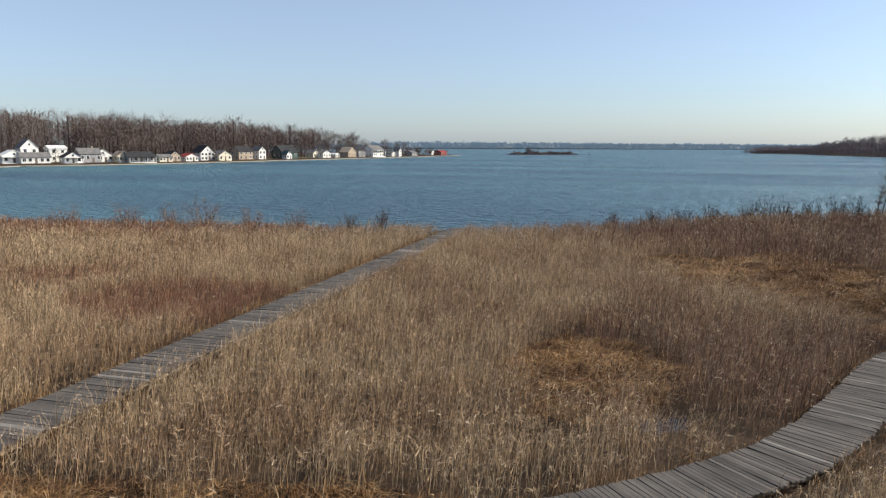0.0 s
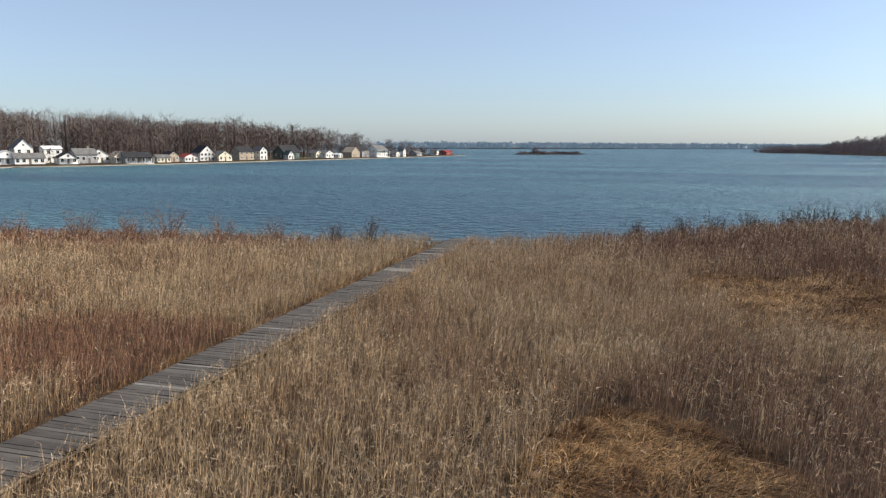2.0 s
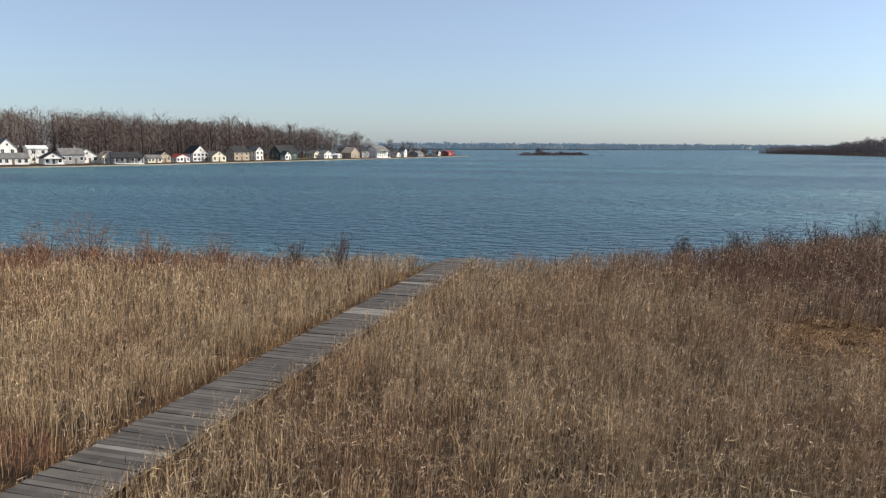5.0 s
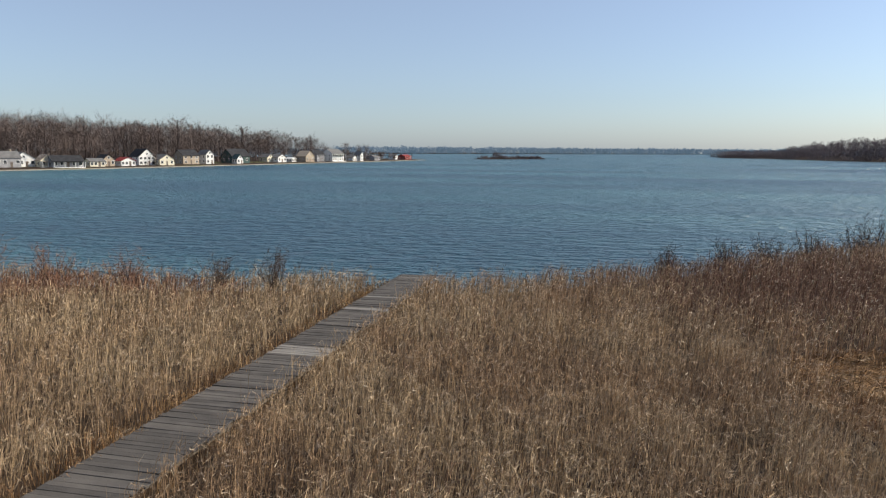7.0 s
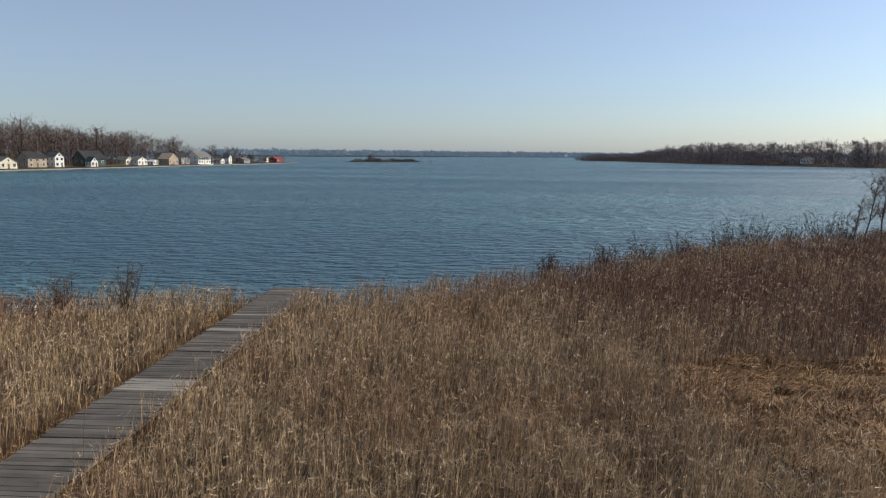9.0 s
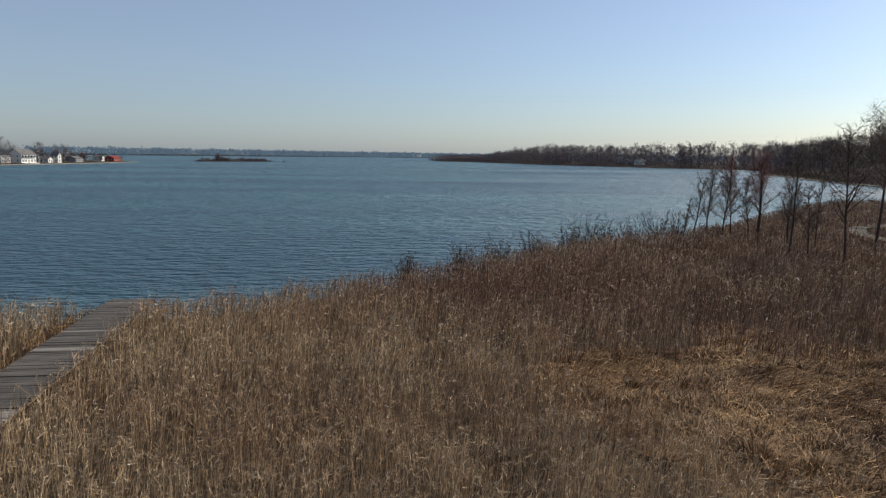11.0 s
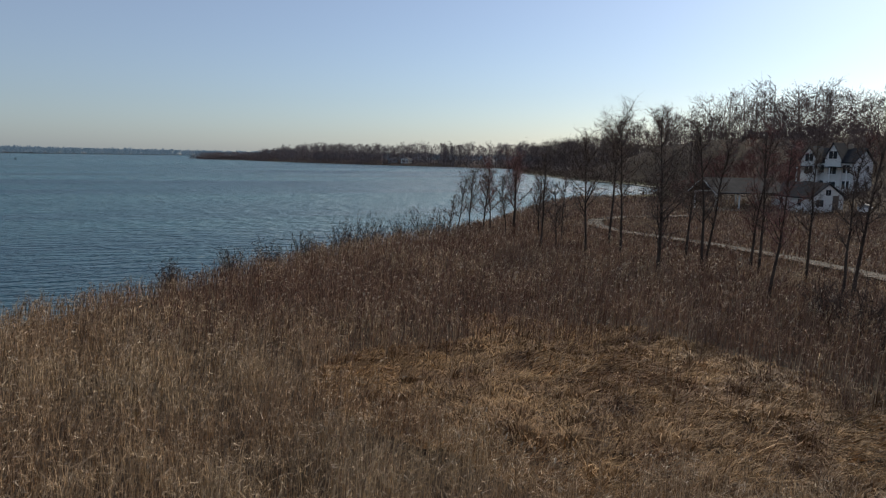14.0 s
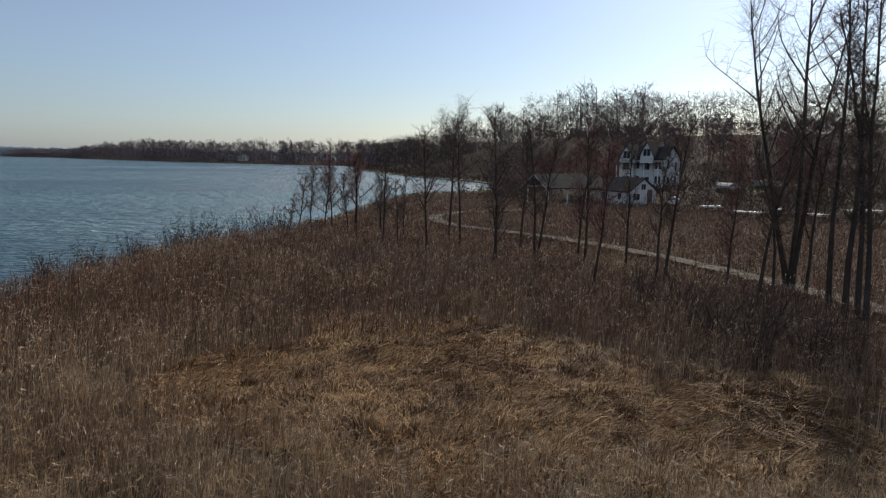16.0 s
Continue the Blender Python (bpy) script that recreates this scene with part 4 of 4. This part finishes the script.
gable_house(-181, 394, -16, 8.6, 8, 3.6, 6.9, M_TAN, M_TAN, "tan house with steep gable", rows=1)
gable_house(-180, 409, -16, 7.8, 8, 4.8, 7.2, M_GREYS, M_ROOFD, "grey house with dark roof", rows=2, gable_front=False)
gable_house(-174, 424, -16, 12.6, 9, 5.2, 8.1, M_WHITE, M_ROOF, "large white two-storey house with grey roof", rows=2, cols=5, gable_front=False, porch=True)
gable_house(-171, 452, -14, 4.7, 6, 2.5, 3.9, M_WHITE, M_ROOF, WHITE, cols=2)
gable_house(-168, 460, -14, 3.6, 5, 4.6, 6.8, M_WHITE, M_ROOF, "narrow white house under bare trees", rows=2, cols=1)
gable_house(-167, 490, -12, 8.4, 7, 2.6, 4.1, M_GREYS, M_ROOF, "low grey cottage near the spit", gable_front=False)
gable_house(-168, 546, -10, 5.0, 6, 3.0, 4.7, M_WHITE, M_ROOF, WHITE, cols=2)
gable_house(-164, 567, -10, 12.5, 7, 2.7, 4.1, M_REDS, M_REDS, "long red boathouse at the end of the spit", gable_front=False, cols=4)
# across the marsh
big = gable_house(119, 40.5, -172, 8.0, 6.4, 5.0, 7.1, M_WHITE, M_ROOFD, "large white three-storey house with dark roof and porch", gable_front=False, rows=2, cols=4, porch=True, name="house", chimney=True, win=(1.1, 1.4))


def front_gable(thing, u, wide, front, eave, ridge):
    """A gabled bay with its own roof and windows on the front of a house."""
    w2 = wide / 2
    bm = boxed(u - w2, u + w2, front, -0.5, 0, eave)
    tri = [[bm.verts.new(p) for p in ((u - w2, yy, eave), (u + w2, yy, eave), (u, yy, ridge))] for yy in (front, -0.5)]
    bm.faces.new(tri[0])
    bm.faces.new(tri[1][::-1])
    bmesh.ops.recalc_face_normals(bm, faces=bm.faces)
    bay = part("gable_bay", bm, M_WHITE, thing)
    bm = bmesh.new()
    slope = (ridge - eave) / w2
    ring = [(u - w2 - 0.3, eave - 0.3 * slope), (u, ridge), (u + w2 + 0.3, eave - 0.3 * slope)]
    rows_v = [[bm.verts.new((p, yy, q + o)) for p, q, o in [(p, q, 0.03) for p, q in ring] + [(p, q, 0.17) for p, q in ring[::-1]]] for yy in (front - 0.3, -0.4)]
    for i in range(6):
        bm.faces.new((rows_v[0][i], rows_v[0][(i + 1) % 6], rows_v[1][(i + 1) % 6], rows_v[1][i]))
    for rg in rows_v:
        bm.faces.new((rg[0], rg[1], rg[4], rg[5]))
        bm.faces.new((rg[1], rg[2], rg[3], rg[4]))
    bmesh.ops.recalc_face_normals(bm, faces=bm.faces)
    part("gable_roof", bm, M_ROOFD, thing)
    for zc in (1.3, 3.7, eave + 0.5):
        if zc < ridge - 0.8:
            frame_ = part("window", boxed(u - 0.7, u + 0.7, front - 0.06, front + 0.02, zc - 0.7, zc + 0.7), M_TRIM, bay)
            part("pane", boxed(u - 0.64, u - 0.03, front - 0.068, front - 0.062, zc - 0.6, zc + 0.6), M_GLASS, thing)
            part("pane", boxed(u + 0.03, u + 0.64, front - 0.068, front - 0.062, zc - 0.6, zc + 0.6), M_GLASS, thing)


front_gable(big, -2.5, 2.7, -4.1, 5.2, 7.4)
front_gable(big, 1.0, 2.5, -3.6, 5.6, 7.9)


def boat(x, y, turn, size, label):
    """A covered runabout standing on a low trailer."""
    z = float(height(np.array([x]), np.array([y]))[0])
    thing = tagged(new("boat"), label, "boat")
    thing.matrix_basis = pose(x, y, z, 0, 0, turn)
    for name, top, mat_ in (("hull", 0, M_TRIM), ("cover", 1, M_GREYS)):
        bm = bmesh.new()
        rows_v = []
        for i in range(9):
            f = i / 8
            hw = size * 0.19 * (1 - max(0, f - 0.45) ** 2 * 3.2)
            u = (f - 0.5) * size
            sec = ((-hw, 0.95), (-hw * 0.75, 0.5), (0, 0.35), (hw * 0.75, 0.5), (hw, 0.95)) if not top else ((-hw, 0.95), (-hw * 0.5, 1.25 + 0.1 * math.sin(f * 6)), (0, 1.4), (hw * 0.5, 1.25), (hw, 0.95))
            rows_v.append([bm.verts.new((u, a, q)) for a, q in sec])
        for ra, rb in zip(rows_v, rows_v[1:]):
            for i in range(4):
                bm.faces.new((ra[i], ra[i + 1], rb[i + 1], rb[i]))
        bm.faces.new(rows_v[0])
        bmesh.ops.recalc_face_normals(bm, faces=bm.faces)
        part(name, bm, mat_, thing)
    part("trailer", boxed(-size * 0.4, size * 0.3, -0.5, 0.5, 0.0, 0.42), M_POST, thing)


boat(116, 24.5, 60, 5.5, "white covered boat parked on the lawn")
boat(122, 21.0, 80, 5.0, "white covered boat beside the driveway")
boat(101, 24.0, 30, 4.5, "small pale boat stored by the marsh")
gable_house(101.5, 33.0, -108, 4.8, 9, 1.9, 3.7, M_WHITE, M_ROOFD, "low white garage with dark gable roof", cols=2, name="garage")


def pavilion(x, y, face, wide, deep, eave, ridge, label):
    """An open gabled shelter on posts, with a pale fascia."""
    z = float(height(np.array([x]), np.array([y]))[0])
    thing = tagged(new("pavilion"), label, "shelter")
    thing.matrix_basis = pose(x, y, z, 0, 0, face + 90)
    w2, d2 = wide / 2, deep / 2
    part("slab", boxed(-w2 - 0.3, w2 + 0.3, -d2 - 0.3, d2 + 0.3, -0.5, 0.06), M_SAND, thing)
    for sx in (-1, 1):
        for k in range(4):
            v = -d2 + 0.3 + (deep - 0.6) * k / 3
            part("post", boxed(sx * (w2 - 0.2) - 0.09, sx * (w2 - 0.2) + 0.09, v - 0.09, v + 0.09, 0.06, eave), M_TRIM, thing)
        part("beam", boxed(sx * (w2 - 0.2) - 0.07, sx * (w2 - 0.2) + 0.07, -d2, d2, eave, eave + 0.22), M_TRIM, thing)
        bm = bmesh.new()
        drop = (ridge - eave) / w2 * 0.5
        prof = [(sx * (w2 + 0.5), eave - drop + 0.22), (0, ridge + 0.22), (0, ridge + 0.38), (sx * (w2 + 0.5), eave - drop + 0.38)]
        ends = [[bm.verts.new((u, v, q)) for u, q in prof] for v in (-d2 - 0.5, d2 + 0.5)]
        for i in range(4):
            bm.faces.new((ends[0][i], ends[0][(i + 1) % 4], ends[1][(i + 1) % 4], ends[1][i]))
        bm.faces.new(ends[0])
        bm.faces.new(ends[1])
        bmesh.ops.recalc_face_normals(bm, faces=bm.faces)
        part("roof_slope", bm, M_ROOFD, thing)
        bm = bmesh.new()
        for v in (-d2 - 0.56, -d2 - 0.51):
            [bm.verts.new((u, v, q - 0.04)) for u, q in prof]
        bm.verts.ensure_lookup_table()
        f, b = bm.verts[:4], bm.verts[4:]
        for i in range(4):
            bm.faces.new((f[i], f[(i + 1) % 4], b[(i + 1) % 4], b[i]))
        bm.faces.new(f)
        bm.faces.new(b)
        bmesh.ops.recalc_face_normals(bm, faces=bm.faces)
        part("fascia", bm, M_TRIM, thing)


pavilion(97, 41, -196, 6.5, 11, 2.5, 4.3, "open dark-roofed shelter on white posts beside the marsh")


def dock_section(x, y, turn, long_):
    """A section of pale dock taken out of the water and laid on the bank."""
    z = float(height(np.array([x]), np.array([y]))[0])
    thing = tagged(new("dock_section"), "pale dock section stored on the bank for winter", "dock", group="stored dock sections")
    thing.matrix_basis = pose(x, y, z, 0, 0, turn)
    for k in range(8):
        u = -long_ / 2 + long_ * (k + 0.5) / 8
        part("deck_board", boxed(u - long_ / 17, u + long_ / 17, -0.7, 0.7, 0.62, 0.67), M_TRIM, thing)
    for sy in (-1, 1):
        part("rail", boxed(-long_ / 2, long_ / 2, sy * 0.62 - 0.05, sy * 0.62 + 0.05, 0.44, 0.615), M_TRIM, thing)
        for u in (-0.42, 0.42):
            part("leg", boxed(u * long_ - 0.04, u * long_ + 0.04, sy * 0.62 - 0.04, sy * 0.62 + 0.04, -0.1, 0.435), M_POST, thing)


for dx, dy, dt, dl in ((99.5, 17.2, 150, 3.2), (97.2, 11.0, 112, 4.2), (100.5, 8.9, 20, 3.5), (98.6, 3.4, 95, 3.6), (103.0, -0.4, 140, 4.2), (101.6, -5.6, 108, 3.0)):
    dock_section(dx, dy, dt, dl)
gable_house(330, 505, -140, 9, 7, 4, 7, M_WHITE, M_ROOF, "white house on the far bay shore", rows=2)
gable_house(275, 560, -150, 8, 6, 3, 5, M_WHITE, M_ROOF, WHITE)
gable_house(268, 575, -150, 8, 6, 3, 5, M_GREYS, M_ROOF, "grey house on the far bay shore")




def build_island():
    bm = bmesh.new()
    rings = []
    for k, (s, z) in enumerate(((1.1, -1.2), (1.0, -0.5), (0.75, 0.5), (0.3, 0.9))):
        ring = []
        for i in range(48):
            a = 6.28318 * i / 48
            wob = 1 + 0.12 * math.sin(3 * a + 1) + 0.08 * math.sin(7 * a)
            u, v = 40 * s * wob * math.cos(a), 6 * s * wob * math.sin(a)
            ring.append(bm.verts.new((-90 + u * 0.84 - v * 0.54, 706 + u * 0.54 + v * 0.84, z)))
        rings.append(ring)
    for r_a, r_b in zip(rings, rings[1:]):
        for i in range(48):
            bm.faces.new((r_a[i], r_a[(i + 1) % 48], r_b[(i + 1) % 48], r_b[i]))
    bm.faces.new(rings[-1])
    tagged(part("island", bm, M_MUD), "low scrubby island out in the lake", "island", kind="structure")


build_island()
r1 = np.random.default_rng(31)
t = r1.uniform(-1, 1, 170)
spots = np.stack((-90 + 34 * t * 0.84 + r1.normal(0, 2, 170), 706 + 34 * t * 0.54 + r1.normal(0, 2, 170)), -1)

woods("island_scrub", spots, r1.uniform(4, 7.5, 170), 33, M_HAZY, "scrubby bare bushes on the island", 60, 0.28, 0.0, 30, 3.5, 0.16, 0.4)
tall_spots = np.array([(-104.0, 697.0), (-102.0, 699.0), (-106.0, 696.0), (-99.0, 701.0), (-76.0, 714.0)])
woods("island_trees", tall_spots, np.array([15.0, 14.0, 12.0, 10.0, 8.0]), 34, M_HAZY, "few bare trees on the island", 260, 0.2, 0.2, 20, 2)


def marker(x, y):
    """A dark channel marker: a drum float with a short post."""
    thing = tagged(new("channel_marker"), "small dark channel marker floating near the island", "marker")
    thing.location = (x, y, WATER)
    for name, r0_, r1_, z0, z1 in (("float", 0.9, 0.75, -0.4, 0.9), ("post", 0.18, 0.12, 0.9, 2.2)):
        bm = bmesh.new()
        bmesh.ops.create_cone(bm, cap_ends=True, segments=12, radius1=r0_, radius2=r1_, depth=z1 - z0)
        bmesh.ops.translate(bm, verts=bm.verts, vec=(0, 0, (z0 + z1) / 2))
        part(name, bm, M_ROOFD, thing)


marker(-41, 713)


# ---- shore strips ----
def ribbon(name, line, lo, hi, z, thick, material, label, cat):
    """A strip along a line, between two offsets to its left."""
    bm = bmesh.new()
    pts = [Vector((*p, 0)) for p in line]
    rows = []
    for i, p in enumerate(pts):
        d = (pts[min(i + 1, len(pts) - 1)] - pts[max(i - 1, 0)]).normalized()
        n = Vector((-d.y, d.x, 0))
        zz = [float(height(np.array([(p + n * o).x]), np.array([(p + n * o).y]))[0]) for o in (lo, hi)]
        rows.append([bm.verts.new((p + n * o) + Vector((0, 0, max(q, WATER + 0.05) + z + t))) for o, q, t in ((lo, zz[0], -thick), (lo, zz[0], 0), (hi, zz[1], 0), (hi, zz[1], -thick))])
    for r_a, r_b in zip(rows, rows[1:]):
        for i in range(4):
            bm.faces.new((r_a[i], r_a[(i + 1) % 4], r_b[(i + 1) % 4], r_b[i]))
    bm.faces.new(rows[0])
    bm.faces.new(rows[-1][::-1])
    bmesh.ops.recalc_face_normals(bm, faces=bm.faces)
    return tagged(part(name, bm, material), label, cat, kind="structure")


west = LAKE[:16]
ribbon("lawn", west, 0.6, 26, 0.10, 0.5, M_LAWN, "strip of spring lawn before the cottages", "lawn")
ribbon("seawall", west, -0.5, 0.55, 0.30, 1.2, M_SAND, "low pale stone seawall along the shore", "seawall")
bay_line = [(107, 78), (125, 86), (147, 108), (160, 134), (168, 167), (184, 208), (225, 300)][::-1]
ribbon("lawn", bay_line, 1.2, 7, 0.12, 0.5, M_LAWN, "green lawn sloping to the bay", "lawn")
ribbon("seawall", bay_line, -0.4, 1.1, 0.25, 1.2, M_SAND, "pale stone edging round the bay", "seawall")

ribbon("lawn", [(108, 2), (113, 16), (119, 30)], -14, -1, 0.10, 0.5, M_LAWN, "green lawn beside the white house", "lawn")


# ---- bushes ----
def bush(x, y, tall, wide, seed, material, label):
    r = random.Random(seed)
    thing = tagged(new("bush"), label, "bush", group="shoreline bushes")
    z = float(height(np.array([x]), np.array([y]))[0])
    thing.location = (x, y, z - 0.05)
    vs, fs, tv, tf = [], [], [], []
    for _ in range(26):
        a, o = r.uniform(0, 6.283), r.uniform(0, 0.35)
        start = Vector((math.cos(a) * o * wide * 0.4, math.sin(a) * o * wide * 0.4, 0))
        stem = bend_line(start, Vector((math.cos(a) * wide / tall * r.uniform(0, 0.9), math.sin(a) * wide / tall * r.uniform(0, 0.9), 1)), tall * r.uniform(0.6, 1.05), 4, 0.12, 0.05, r)
        tube(vs, fs, stem, [0.02, 0.016, 0.012, 0.009, 0.005], 4)
        for j in range(1, 5):
            for _k in range(3):
                br = bend_line(stem[j], Vector((r.gauss(0, 1), r.gauss(0, 1), r.gauss(0.8, 0.5))), tall * r.uniform(0.12, 0.3), 2, 0.2, 0.05, r)
                tube(tv, tf, br, [0.011, 0.008, 0.004], 3)
    for name, v, f, m in (("stem_clump", vs, fs, M_BARK), ("twig_crown", tv, tf, material)):
        me = bpy.data.meshes.new(name)
        me.from_pydata(v, [], f)
        me.materials.append(m)
        new(name, me).parent = thing


DARKBUSH = "dark leafless bush at the lake's edge"
for i, (bx, by, bh, bw) in enumerate(((28.4, 18.0, 3.0, 3.0), (30.2, 19.6, 2.6, 2.4), (26.3, 16.2, 2.4, 2.2), (33.5, 21.0, 2.5, 2.5), (36.2, 22.6, 2.8, 2.6), (38.2, 23.4, 2.6, 2.4),
                                      (22.5, 13.0, 2.2, 1.8), (19.6, 10.2, 2.2, 1.8), (17.0, 8.0, 2.1, 1.6), (13.2, 5.0, 1.9, 1.2), (-6.1, -4.6, 2.2, 1.8), (-9.0, -4.8, 1.9, 1.6))):
    bush(bx, by, bh, bw, 60 + i, M_TWIG, DARKBUSH)
for i, (bx, by, bh, bw) in enumerate(((36.5, -17.5, 2.3, 2.6), (38.2, -15.6, 2.5, 2.8), (35.2, -19.6, 2.2, 2.6), (33.8, -21.8, 2.4, 2.8), (39.5, -13.2, 2.2, 2.4), (37.2, -20.6, 2.8, 3.0), (35.0, -23.4, 2.5, 2.8))):
    bush(bx, by, bh, bw, 100 + i, M_TWIG, "dark leafless thicket beside the marsh trees")
for i, (bx, by, bh, bw) in enumerate(((-23.5, -5.0, 2.9, 3.2), (-26, -6.4, 2.4, 3.0), (-30.2, -7.6, 2.6, 3.0), (-36, -8.5, 2.3, 3.4), (-18.5, -5.2, 2.1, 2.6), (-14, -5.2, 2.0, 2.2))):
    bush(bx, by, bh, bw, 80 + i, M_RED, "russet leafless bush near the shore")


# ---- the boards ----
boardwalk("boardwalk", [(0, -60), (0, 0.3)], 2.0, 0.19, 999, "straight weathered grey plank boardwalk leading to the lake",
          pale=((-15.4, -14.5), (-8.6, -8.3), (-5.9, -5.7), (-29.6, -29.4), (-34.6, -34.4), (-43.8, -43.6)))
boardwalk("boardwalk", BEND, 1.75, 0.14, 41.5, "curving weathered grey plank boardwalk through the marsh")
boardwalk("boardwalk", TRAIL, 1.6, 0.17, 0.0, "narrow tan plank walk winding past the bare trees")
